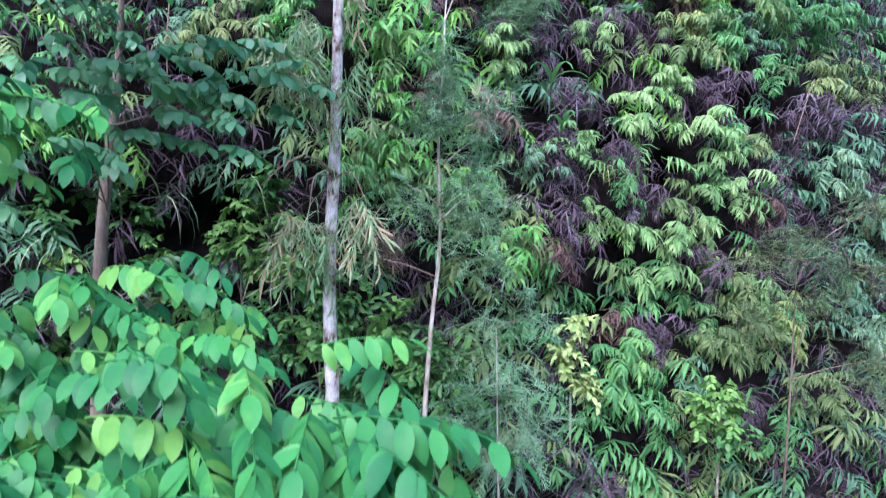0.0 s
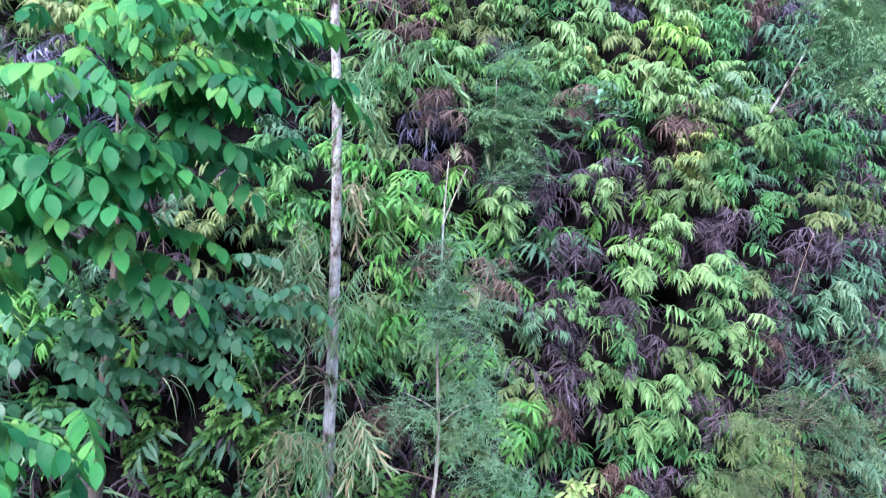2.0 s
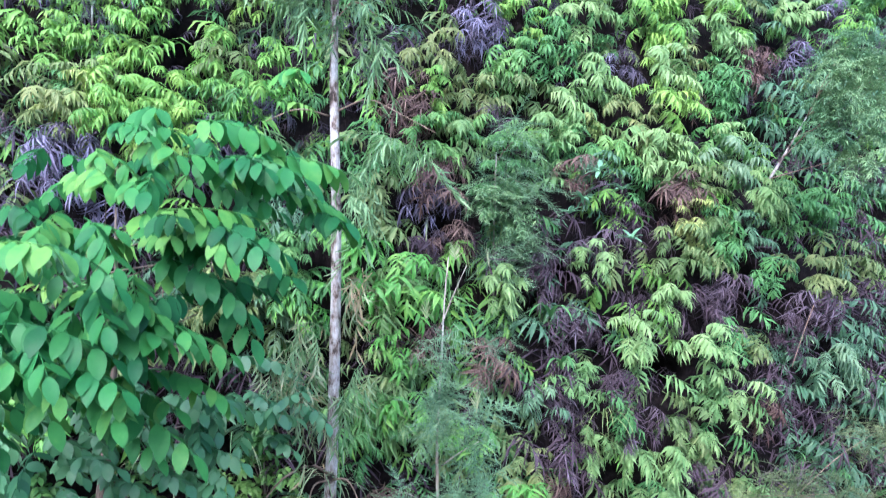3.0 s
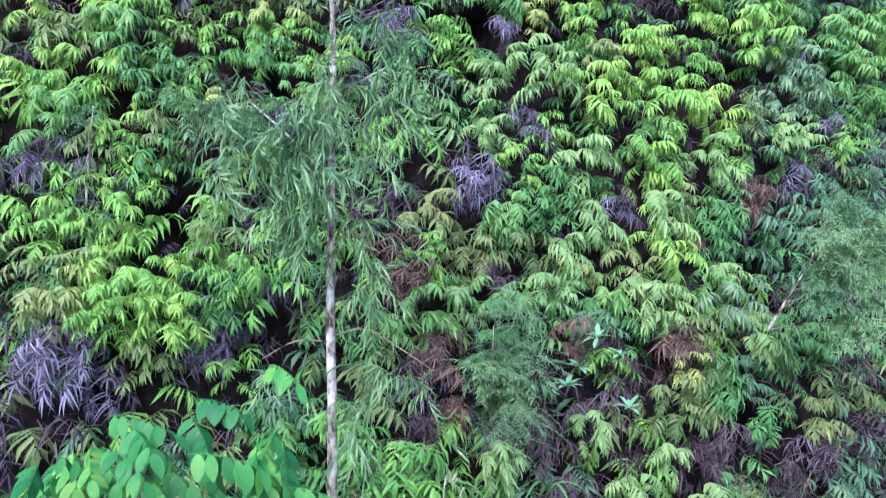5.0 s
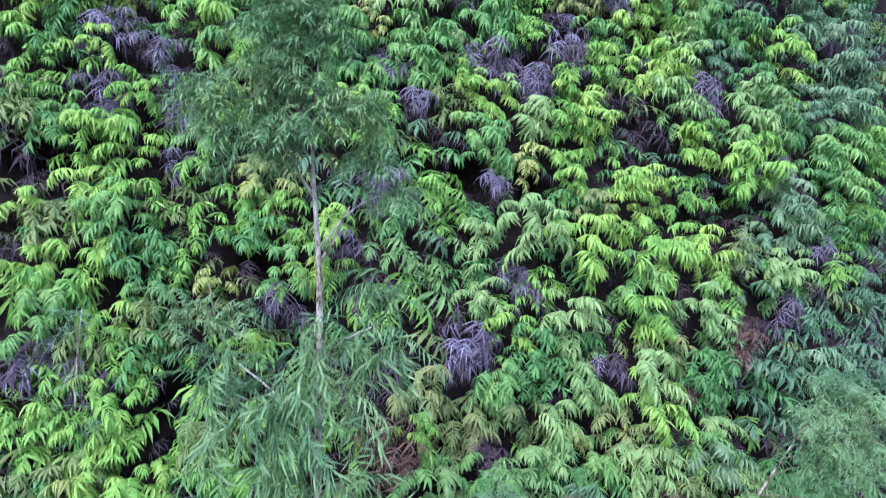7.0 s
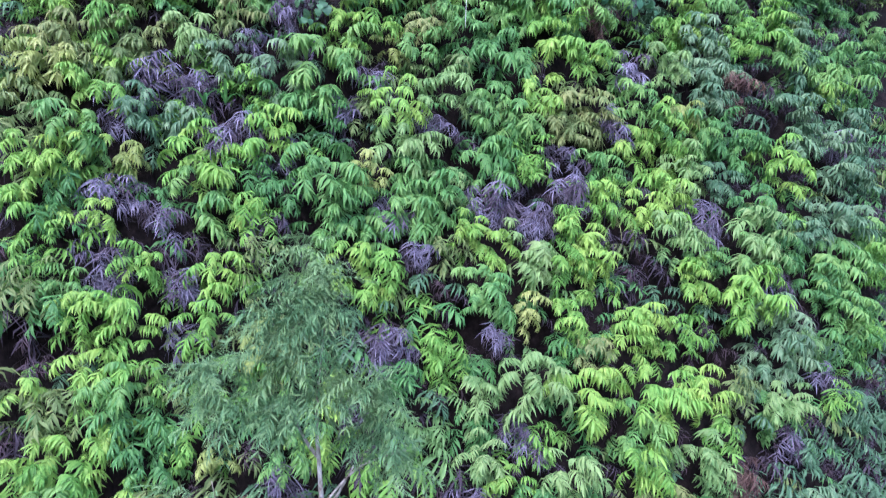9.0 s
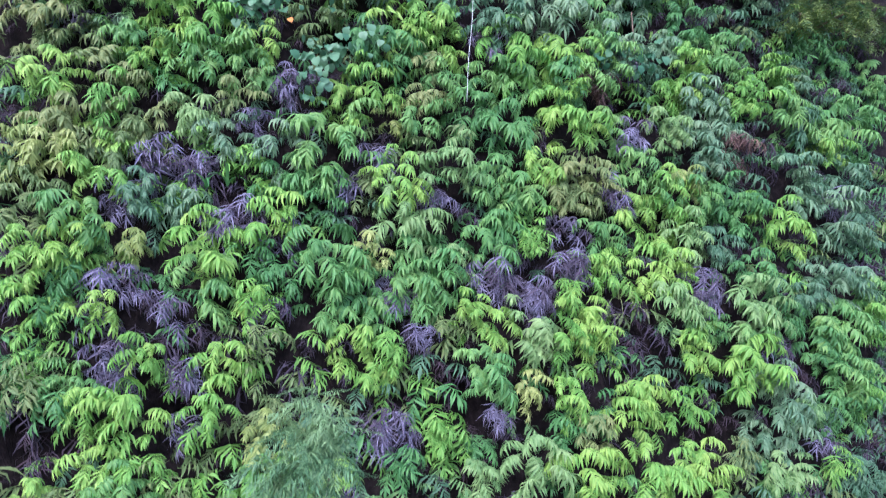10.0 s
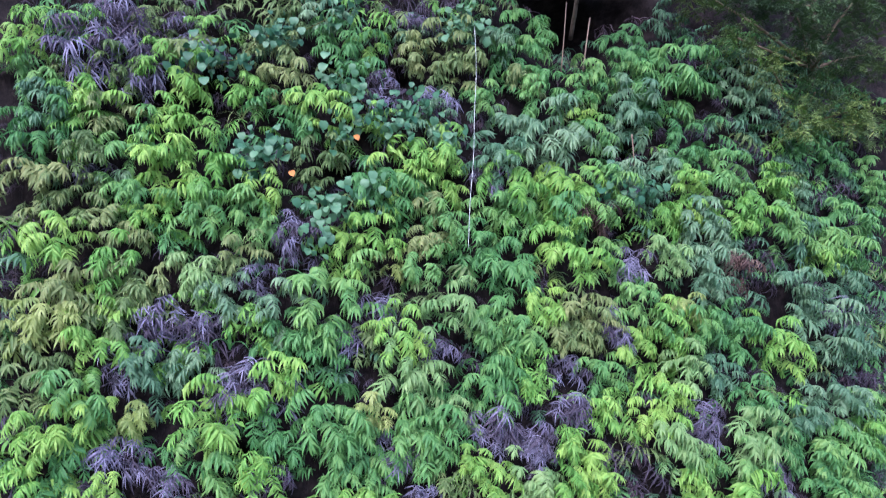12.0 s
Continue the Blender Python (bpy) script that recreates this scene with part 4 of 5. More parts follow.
for c in alive[:190]:
    # Low on the right these clumps always take the deep tone.
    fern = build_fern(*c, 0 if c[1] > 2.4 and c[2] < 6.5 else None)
    if c[0] == "yellow":
        fern.location.y -= 0.1
for k, x, z, r in (c for c in CLUMPS if c[0] in DRY):
    build_fern(k, x, z, 1.1 * r)

for species, x, z, r in FRESH:
    build_fern(species, x, z, r).location.y -= 0.22

# the many smaller ones, and the growth between them
loose = {k: [] for k in ("lime", "pale", "green", "cool", "olive", "withered", "plum", "yellow")}
for species, x, z, r in alive[190:]:
    p = root_of(x, z, r)
    for kind, at, az, size, pitch in spread(r, False):
        loose[species].append(moved(LEAN_[kind], p + Matrix.Rotation(outward(x), 3, "Z") @ at, az + outward(x), size, pitch))
CLUMPS += [(k, x, z, r) for k, _, x, z, r in ACCENTS]
cx, cz, cr = (np.array([c[i] for c in CLUMPS]) for i in (1, 2, 3))
for iz in range(70):
    for ix in range(80):
        x, z = -7.5 + 0.235 * (ix + rng.random()), 0.4 + 0.25 * (iz + rng.random())
        inside = any((x - hx) ** 2 + (z - hz) ** 2 < (1.05 * hr) ** 2 for hx, hz, hr in HOLLOWS)
        if inside and rng.random() < 0.8:
            continue
        d = np.hypot(cx - x, cz - z) / cr
        if d.min() < 0.9 or z > 17.2 or ((x < -5 or x > 8) and rng.random() < 0.92):
            continue
        near = CLUMPS[int(d.argmin())][0]
        if near in DRY and d.min() < 1.1:
            continue
        u = rng.random()
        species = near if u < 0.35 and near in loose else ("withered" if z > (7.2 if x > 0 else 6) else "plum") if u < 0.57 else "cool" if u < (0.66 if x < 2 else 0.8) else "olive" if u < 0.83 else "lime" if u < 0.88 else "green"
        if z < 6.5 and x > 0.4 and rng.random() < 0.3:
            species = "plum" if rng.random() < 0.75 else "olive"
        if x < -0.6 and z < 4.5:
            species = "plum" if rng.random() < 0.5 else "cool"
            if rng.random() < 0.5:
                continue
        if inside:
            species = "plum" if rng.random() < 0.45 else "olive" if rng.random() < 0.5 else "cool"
        r = 0.15 + 0.06 * rng.random() + 0.12 * min(1.2, d.min() - 0.5)
        p = root_of(x, z, r) + Vector((0, 0.4 if inside else 0.17, 0))
        for i in range(2):
            loose[species].append(moved((LIMP if species in DRY else LEAN_)[int(rng.integers(1, 6))], p + Vector((0.2 * (i - 0.5), 0, 0.1 * rng.normal())), outward(x) + (i - 0.5) * 1.2 + rng.normal() * 0.3, 1.2 * r * (0.8 + 0.4 * rng.random()), rng.normal() * 0.15))
# dead fronds lying in the gaps
for _ in range(3000):
    x, z = -5 + 13 * rng.random(), 1.5 + 15 * rng.random()
    if (np.hypot(cx - x, cz - z) / cr).min() > 0.85 and z > 6.5:
        p = root_of(x, z, 0.1) + Vector((0, 0.06, 0))
        loose["plum" if z < 6 or rng.random() < 0.5 else "withered"].append(moved(LIMP[int(rng.integers(3, 6))], p, outward(x) + rng.normal() * 0.9, 0.13 + 0.12 * rng.random(), rng.normal() * 0.3))
# Living ones all take the deep tone: shade between clumps put into colour.
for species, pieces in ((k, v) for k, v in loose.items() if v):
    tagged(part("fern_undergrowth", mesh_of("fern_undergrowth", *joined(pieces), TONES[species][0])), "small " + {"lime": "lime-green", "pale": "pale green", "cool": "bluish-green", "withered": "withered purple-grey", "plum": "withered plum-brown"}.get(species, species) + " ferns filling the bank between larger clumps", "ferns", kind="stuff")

# ---- trees and shrubs ----
def spray_of(seed, count, length, leaf, width, kind, segs=3, up=0.1, droop=0.9, hang=0.0, twig=0.004, loose=1.0, out=1.3):
    """A twig along +x with leaves to both sides."""
    g = np.random.default_rng(seed)
    line = np.stack([np.linspace(0, length, 5), np.zeros(5), -hang * np.linspace(0, 1, 5) ** 2 * length], 1)
    pieces = [tube(line, np.linspace(twig, twig * 0.4, 5), 3)]
    for i in range(count):
        s = 0.12 + 0.86 * (i + 0.4 * g.random()) / count
        base = np.array([np.interp(s, np.linspace(0, 1, 5), line[:, k]) for k in range(3)])
        hand = 1 if i % 2 else -1
        az = hand * (out - (0.4 + 0.3 * loose) * s + 0.2 * loose * g.normal())
        pieces.append(moved(blade(leaf * (1 + loose * (0.4 * g.random() - 0.25)), width * (1 + loose * (0.4 * g.random() - 0.2)), segs, up + 0.25 * loose * g.normal(), droop + 0.25 * loose * g.normal(), 0.2, kind),
                            base, az, 1.0, 0.0, 0.3 * loose * g.normal()))
    return joined(pieces)


FINE = [spray_of(150 + i, 26, 0.30, 0.075, 0.013, "lance", 2, 0.0, 0.9, 0.3, 0.0025) for i in range(4)]
GUM = [spray_of(110 + i, 20, 0.36, 0.12, 0.0145, "lance", 3, -0.9, 0.55, 0.7, 0.003, 1.0, 1.0) for i in range(4)]
SHOOT = [spray_of(160 + i, 9, 0.09, 0.085, 0.014, "lance", 3, 0.1, -0.2, 0.0, 0.004, 0.5, 0.85) for i in range(4)]
FEATHER = [spray_of(120 + i, 34, 0.32, 0.085, 0.013, "lance", 1, 0.25, 0.7, 0.25, 0.0022) for i in range(4)]
SMALL = [spray_of(130 + i, 22, 0.36, 0.095, 0.02, "lance", 2, 0.2, 0.6, 0.2, 0.003) for i in range(4)]
BUSHY = [spray_of(140 + i, 11, 0.26, 0.11, 0.045, "oval", 3, 0.0, 0.9, 0.3, 0.003) for i in range(4)]


def crown_of(sprays, puffs, count, size=1.0, dip=0.0, toward=None, wild=0.35):
    """Sprays scattered through puffs (x, y, z, half width, half height), pointing out of each."""
    out = []
    for x, y, z, w, h in puffs:
        for _ in range(max(1 if count == 1 else 3, int(count * w * h / 0.06))):
            q = rng.normal(size=3)
            q *= rng.random() ** 0.4 / np.linalg.norm(q)
            az = math.atan2(q[1], q[0]) + rng.normal() * 0.5 if toward is None else toward + (rng.random() - 0.5) * 3.2
            s = size * (0.75 + 0.5 * rng.random())
            at = np.array((x, y, z)) + q * (w, w * 0.8, h) - np.array((math.cos(az), math.sin(az), 0)) * 0.15 * s
            out.append(moved(sprays[int(rng.integers(len(sprays)))], at, az, s, -dip + wild * rng.normal(), 0.8 * wild * rng.normal()))
    return joined(out)


def build_tree(name, label, bark, stem, radii, limbs, crowns, limb_bark=None, group=""):
    """A trunk with limbs; each puff of a crown (name, sprays, puffs, count, size, dip, wild, material) hangs on the limb that ends nearest to it."""
    root = tagged(new(name), label, "tree" if "tree" in name else "shrub", group)
    root.location = stem[0]
    o = np.array(stem[0])
    line = glide(stem, max(10, int(4 * len(stem))))
    trunk = part("trunk", mesh_of("trunk", *tube(line - o, np.interp(np.linspace(0, 1, len(line)), np.linspace(0, 1, len(radii)), radii), 10, 0.14), bark), root)
    ends = [(line[-1], trunk)]
    for pts, r, *own in limbs:
        ln = glide(pts, 9)
        ends.append((ln[-1], part("limb", mesh_of("limb", *tube(ln - o, np.linspace(r, r * 0.35, 9), 6, 0.1), own[0] if own else limb_bark or bark), root)))
    for cname, sprays, puffs, count, size, dip, wild, mat in crowns:
        for p in puffs:
            holder = min(ends, key=lambda e: np.linalg.norm(e[0] - np.array(p[:3])))[1]
            v, f = crown_of(sprays, [p], count, size, dip, None, wild)
            part(cname, mesh_of(cname, v - o, f, mat), holder)
    return root


# the broad-leaved tree whose boughs reach towards the camera
def leafy_twig(seed, pairs, length, leaf, width, sag, loose=1.0):
    """A level twig along +x with a rank of broad oval leaves hanging from either side and one at its tip."""
    g = np.random.default_rng(seed)
    t = np.linspace(0, 1, 6)
    line = np.stack([t * length, 0.03 * g.normal() * t, 0.12 * length * t - sag * length * t ** 2], 1)
    pieces = [tube(line, np.linspace(0.004, 0.0018, 6), 4)]
    for i in range(pairs):
        for hand in (-1, 1):
            s = min(1.0, 0.14 + 0.84 * (i + 0.3 * (hand > 0) + 0.15 * loose * g.normal()) / pairs)
            base = np.array([np.interp(s, t, line[:, k]) for k in range(3)])
            size = (0.7 + 0.4 * math.sin(math.pi * (0.15 + 0.7 * s))) * (0.9 + 0.2 * g.random())
            pieces.append(moved(blade(leaf * size, width * size * (0.9 + 0.2 * g.random()), 5, -0.75 + 0.15 * loose * g.normal(), 0.5 + 0.15 * loose * g.normal(), 0.14, "oval"),
                                base, hand * (1.25 - 0.35 * s + 0.12 * loose * g.normal()), 1.0, 0.0, 0.18 * loose * g.normal()))
    pieces.append(moved(blade(leaf, width, 5, -0.6, 0.6, 0.14, "oval"), line[-1]))
    return joined(pieces)


BROAD = [leafy_twig(100 + i, 6 + i % 2, 0.38 + 0.03 * i, 0.125, 0.057, 0.25 + 0.07 * i) for i in range(4)]
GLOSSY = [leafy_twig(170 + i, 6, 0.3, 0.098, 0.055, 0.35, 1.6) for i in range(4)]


def build_broadleaf_tree():
    stem = [(-2.36, 4.45, -0.05), (-2.34, 4.45, 1.5), (-2.33, 4.45, 2.7), (-2.31, 4.45, 3.7), (-2.24, 4.5, 4.6), (-2.2, 4.5, 5.3), (-2.1, 4.3, 6.0)]
    # where the twigs hang, tier by tier: middle of the twig, how many
    low = [(-1.19, 3.24, 3.42, 2), (-1.62, 3.0, 3.36, 3), (-1.10, 3.45, 3.18, 2), (-1.64, 2.88, 3.12, 3), (-0.77, 2.19, 3.08, 2), (-0.30, 2.4, 3.03, 3), (-1.64, 2.64, 2.9, 3), (-0.17, 2.1, 2.9, 2),
           (-0.86, 2.1, 2.92, 3), (-0.49, 2.05, 2.93, 3), (-1.15, 2.5, 3.04, 3), (-1.33, 2.3, 2.78, 3), (-1.38, 3.0, 3.29, 3), (-1.29, 3.1, 3.12, 3), (-0.77, 2.6, 3.1, 2), (-0.36, 2.3, 2.88, 3), (-2.05, 3.2, 3.3, 3),
           (-2.0, 3.0, 3.0, 4), (-0.6, 2.3, 2.75, 4), (-1.0, 2.4, 2.75, 5), (-1.5, 2.8, 2.7, 5), (-0.3, 2.4, 2.65, 3), (-2.1, 3.3, 2.7, 4)]
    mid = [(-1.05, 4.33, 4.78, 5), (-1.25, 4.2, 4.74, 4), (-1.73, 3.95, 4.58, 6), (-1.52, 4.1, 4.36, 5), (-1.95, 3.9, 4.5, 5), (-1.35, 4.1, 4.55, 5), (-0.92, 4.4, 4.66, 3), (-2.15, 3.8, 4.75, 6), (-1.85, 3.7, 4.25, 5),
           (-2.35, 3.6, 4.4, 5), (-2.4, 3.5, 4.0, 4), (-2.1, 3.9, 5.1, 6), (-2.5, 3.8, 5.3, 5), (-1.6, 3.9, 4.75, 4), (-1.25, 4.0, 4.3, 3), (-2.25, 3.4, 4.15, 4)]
    near = [(-1.62, 3.0, 4.2, 2), (-1.68, 2.76, 4.05, 3), (-1.95, 2.9, 4.25, 3), (-1.95, 2.9, 3.95, 2)]
    high = [(-1.15, 3.6, 6.38, 2), (-1.4, 3.5, 6.3, 1), (-0.72, 3.5, 6.3, 2), (-0.79, 3.19, 6.08, 3), (-1.9, 3.12, 6.02, 2), (-1.32, 2.69, 5.98, 3), (-0.93, 2.91, 5.86, 3), (-1.47, 2.62, 5.7, 3), (-1.02, 3.12, 5.7, 4), (-0.7, 3.4, 5.92, 3),
            (-1.31, 2.83, 5.47, 4), (-1.27, 3.09, 5.5, 4), (-1.0, 3.32, 5.48, 3), (-1.6, 2.54, 5.34, 3), (-1.49, 2.78, 5.18, 3), (-1.8, 2.9, 5.5, 5), (-2.03, 3.1, 5.77, 5), (-1.58, 3.0, 5.4, 4), (-0.96, 3.25, 5.7, 3), (-1.6, 3.1, 5.8, 4),
            (-1.9, 3.2, 5.3, 5), (-2.2, 3.3, 5.4, 5), (-1.2, 3.2, 5.85, 3), (-1.75, 2.95, 5.15, 3), (-1.3, 3.4, 5.6, 3)]
    high += [(-1.31, 3.51, 6.38, 2), (-0.95, 3.3, 6.26, 3), (-1.65, 3.4, 6.2, 3), (-0.78, 3.38, 6.15, 2), (-1.95, 3.55, 6.08, 3), (-1.11, 3.13, 6.12, 3), (-1.45, 3.5, 6.15, 3), (-0.9, 3.7, 6.42, 1), (-1.9, 3.0, 5.05, 4), (-1.5, 3.0, 5.0, 3), (-2.1, 3.2, 4.95, 4), (-1.25, 3.1, 5.1, 3)]
    limbs = []
    for x, y, z, _ in low[::4] + mid[::4] + near[::2] + high[::3]:
        z0 = min(z - 0.35, 5.7)
        limbs.append(([(-2.28, 4.48, z0), (0.5 * (x - 2.3), 0.5 * (y + 4.45), 0.3 * z0 + 0.68 * z), (x - 0.12, y + 0.12, z)], 0.006))
    root = build_tree("broadleaf_tree", "slender brown-barked tree with tiers of broad glossy green leaves", BROWN_BARK, stem, (0.062, 0.054, 0.046, 0.034, 0.006), limbs, [])
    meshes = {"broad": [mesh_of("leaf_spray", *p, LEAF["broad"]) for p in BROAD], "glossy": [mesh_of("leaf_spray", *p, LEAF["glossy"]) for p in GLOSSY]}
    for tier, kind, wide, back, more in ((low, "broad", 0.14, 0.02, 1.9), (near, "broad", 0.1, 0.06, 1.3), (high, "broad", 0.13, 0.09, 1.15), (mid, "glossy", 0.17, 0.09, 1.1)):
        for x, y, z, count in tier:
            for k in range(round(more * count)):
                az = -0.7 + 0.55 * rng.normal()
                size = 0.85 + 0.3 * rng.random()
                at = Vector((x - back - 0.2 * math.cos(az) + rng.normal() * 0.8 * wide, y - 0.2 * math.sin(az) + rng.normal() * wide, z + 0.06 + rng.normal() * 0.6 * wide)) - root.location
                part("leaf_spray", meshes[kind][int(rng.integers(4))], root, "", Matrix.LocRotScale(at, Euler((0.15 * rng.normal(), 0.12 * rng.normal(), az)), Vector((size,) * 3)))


def build_pale_tree():
    stem = [(-0.8, 4.8, -0.05), (-0.84, 4.78, 1.2), (-0.80, 4.75, 2.6), (-0.82, 4.74, 3.33), (-0.78, 4.72, 4.23), (-0.75, 4.70, 5.15), (-0.74, 4.68, 5.95), (-0.75, 4.65, 7.0), (-0.73, 4.60, 8.0), (-0.72, 4.57, 8.9),
            (-0.73, 4.5, 9.3), (-0.73, 4.4, 9.61), (-0.68, 4.25, 10.0), (-0.62, 4.15, 10.4)]
    limbs = [([(-0.71, 4.6, 8.93), (-0.62, 4.57, 9.08), (-0.5, 4.5, 9.3)], 0.014), ([(-0.73, 4.5, 9.35), (-0.82, 4.45, 9.5), (-0.9, 4.4, 9.75)], 0.014),
             ([(-0.76, 4.65, 6.66), (-0.97, 4.5, 6.68), (-1.16, 4.4, 6.58)], 0.007, TWIG), ([(-0.72, 4.65, 6.7), (-0.5, 4.55, 6.76), (-0.3, 4.5, 6.66), (-0.03, 4.4, 6.5)], 0.006, TWIG),
             ([(-0.78, 4.7, 4.13), (-0.9, 4.6, 4.24), (-1.05, 4.5, 4.2), (-1.22, 4.4, 4.02)], 0.012, TWIG), ([(-0.79, 4.7, 4.1), (-0.87, 4.55, 4.12), (-0.92, 4.5, 3.85)], 0.008, TWIG),
             ([(-0.78, 4.7, 4.1), (-0.66, 4.6, 4.14), (-0.52, 4.5, 3.92)], 0.008, TWIG), ([(-0.75, 4.64, 7.3), (-0.6, 4.55, 7.42), (-0.4, 4.5, 7.28)], 0.01, TWIG),
             ([(-0.75, 4.62, 7.7), (-1.0, 4.5, 8.05), (-1.28, 4.45, 8.3)], 0.013), ([(-0.74, 4.62, 8.2), (-0.55, 4.5, 8.4), (-0.35, 4.45, 8.5)], 0.011),
             ([(-0.73, 4.55, 9.0), (-0.45, 4.5, 9.3), (-0.15, 4.45, 9.42)], 0.01), ([(-0.76, 4.7, 3.45), (-0.9, 4.6, 3.6), (-1.0, 4.5, 3.7)], 0.008)]
    top = [(-0.62, 4.1, 10.6, .16, .14), (-0.66, 4.1, 10.4, .24, .14), (-0.9, 4.15, 10.1, .22, .14), (-0.55, 4.2, 10.0, .22, .13), (-0.8, 4.2, 9.85, .3, .1), (-0.2, 4.45, 9.4, .24, .09), (-1.0, 4.3, 9.75, .2, .12),
           (-1.3, 4.2, 10.05, .25, .15), (-1.15, 4.2, 9.8, .22, .12), (-1.4, 4.25, 9.85, .18, .1), (-0.95, 4.15, 10.3, .2, .14), (-0.3, 4.25, 9.9, .18, .14), (-0.35, 4.3, 9.65, .2, .12), (-0.75, 4.1, 10.75, .16, .13), (-0.85, 4.1, 10.5, .24, .15)]
    green = [(-0.35, 4.5, 8.75, .22, .14), (-0.55, 4.5, 8.4, .28, .12), (-0.15, 4.5, 8.4, .2, .1), (-1.3, 4.45, 8.3, .26, .2), (-1.0, 4.4, 8.05, .25, .16), (-0.5, 4.5, 8.05, .25, .14), (-0.95, 4.5, 7.85, .3, .12), (-1.4, 4.4, 7.85, .24, .12),
             (-0.95, 4.45, 7.55, .25, .16), (-0.5, 4.5, 7.4, .22, .12), (-0.46, 4.5, 7.1, .2, .14), (-0.3, 4.45, 6.45, .26, .08), (-0.1, 4.4, 6.35, .2, .06), (-0.55, 4.5, 6.3, .14, .1), (-1.1, 4.4, 6.5, .1, .06), (-0.72, 4.3, 8.45, .2, .14), (-0.75, 4.3, 8.15, .24, .14), (-0.8, 4.3, 7.75, .22, .12), (-0.75, 4.3, 9.9, .15, .1), (-0.7, 4.4, 7.3, .12, .1)]
    straw = [(-1.05, 4.45, 3.78, .2, .12), (-0.85, 4.5, 3.68, .15, .12), (-0.57, 4.5, 3.85, .2, .14), (-0.95, 4.5, 5.15, .16, .16), (-0.63, 4.55, 4.85, .1, .12), (-0.62, 4.55, 5.5, .1, .14), (-0.9, 4.5, 4.75, .14, .12), (-0.55, 4.5, 6.05, .14, .12), (-1.15, 4.5, 4.95, .14, .14)]
    build_tree("pale_trunk_tree", "slim pale-trunked tree with peeling bark and narrow drooping leaves", PALE_BARK, stem, (0.066, 0.056, 0.042, 0.034, 0.024, 0.004), limbs,
               [("foliage", GUM, green, 24, 1.0, 0.1, 0.6, LEAF["gum"]), ("treetop", FINE, top, 58, 1.0, 0.25, 0.35, LEAF["gum"]), ("dry_foliage", GUM, straw, 34, 1.0, 0.5, 0.5, LEAF["straw"])])


def build_feathery_tree():
    stem = [(-0.16, 4.78, -0.05), (-0.15, 4.77, 1.3), (-0.12, 4.75, 2.6), (-0.08, 4.74, 3.09), (-0.03, 4.73, 3.54), (-0.03, 4.7, 4.43), (0.0, 4.7, 4.95), (0.02, 4.74, 5.35), (0.05, 4.76, 5.68)]
    limbs = [([(-0.05, 4.73, 3.4), (-0.3, 4.65, 3.5), (-0.57, 4.6, 3.55)], 0.006, TWIG), ([(0.0, 4.7, 5.2), (0.1, 4.7, 5.45), (0.18, 4.72, 5.62)], 0.007), ([(0.0, 4.7, 4.2), (0.12, 4.66, 4.3), (0.26, 4.6, 4.4)], 0.007), ([(-0.02, 4.7, 3.8), (0.15, 4.6, 3.95), (0.35, 4.6, 4.0)], 0.007), ([(-0.02, 4.7, 3.9), (-0.15, 4.6, 4.0), (-0.25, 4.6, 4.05)], 0.006)]
    puffs = [(0.01, 4.65, 5.05, .08, .14), (-0.05, 4.62, 4.6, .14, .16), (0.02, 4.65, 4.8, .15, .2), (0.3, 4.6, 4.6, .12, .12), (0.05, 4.65, 4.45, .2, .16), (0.25, 4.6, 4.3, .16, .16), (0.15, 4.6, 4.05, .22, .16), (0.3, 4.6, 3.85, .2, .16), (-0.18, 4.6, 3.9, .18, .1), (0.1, 4.6, 3.7, .2, .12), (0.32, 4.6, 3.5, .18, .12), (-0.3, 4.6, 4.0, .12, .08)]
    tips = [(0.06, 4.75, 5.66, .03, .03), (0.01, 4.72, 5.25, .05, .04), (0.18, 4.72, 5.62, .02, .03), (0.0, 4.72, 5.4, .05, .03), (0.35, 4.68, 4.62, .03, .02), (0.06, 4.74, 5.78, .02, .02)]
    build_tree("feathery_tree", "thin tan-stemmed young tree with feathery blue-green foliage", TAN_BARK, stem, (0.026, 0.022, 0.016, 0.011, 0.004), limbs,
               [("foliage", FEATHER, puffs, 62, 1.0, 0.0, 0.35, LEAF["feather"]), ("shoot", SHOOT, tips, 1, 1.0, -1.4, 0.12, LEAF["shoot"])])


def build_shrub(label, stem, radius, puffs, sprays, mat, count, size=1.0, dip=0.1, bark=None, name="shrub", group=""):
    limbs = []
    for x, y, z, w, h in puffs:
        k = min(range(len(stem)), key=lambda i: abs(stem[i][2] - z + h))
        s = stem[k]
        limbs.append(([s, (0.5 * (s[0] + x), 0.5 * (s[1] + y), 0.4 * s[2] + 0.6 * z), (x, y, z)], radius * 0.45))
    return build_tree(name, label, bark or TAN_BARK, stem, (radius, radius * 0.8, radius * 0.3), limbs, [("foliage", sprays, puffs, count, size, dip, 0.35, mat)], TWIG, group)


build_broadleaf_tree()
build_pale_tree()
build_feathery_tree()
build_shrub("feathery grey-green shrub growing out of the fern bank", [(0.55, 6.6, 4.5), (0.5, 6.3, 5.2), (0.5, 6.15, 6.5)], 0.014,
            [(0.51, 6.1, 5.85, .3, .25), (0.48, 6.1, 6.2, .3, .22), (0.6, 5.95, 5.0, .22, .25), (0.4, 5.8, 4.8, .2, .2), (0.55, 6.1, 6.4, .3, .2), (0.65, 6.0, 6.7, .28, .25), (0.78, 6.0, 6.3, .28, .25), (0.6, 5.95, 5.6, .3, .25), (0.8, 6.0, 5.8, .25, .25)], FEATHER, LEAF["feather"], 34)
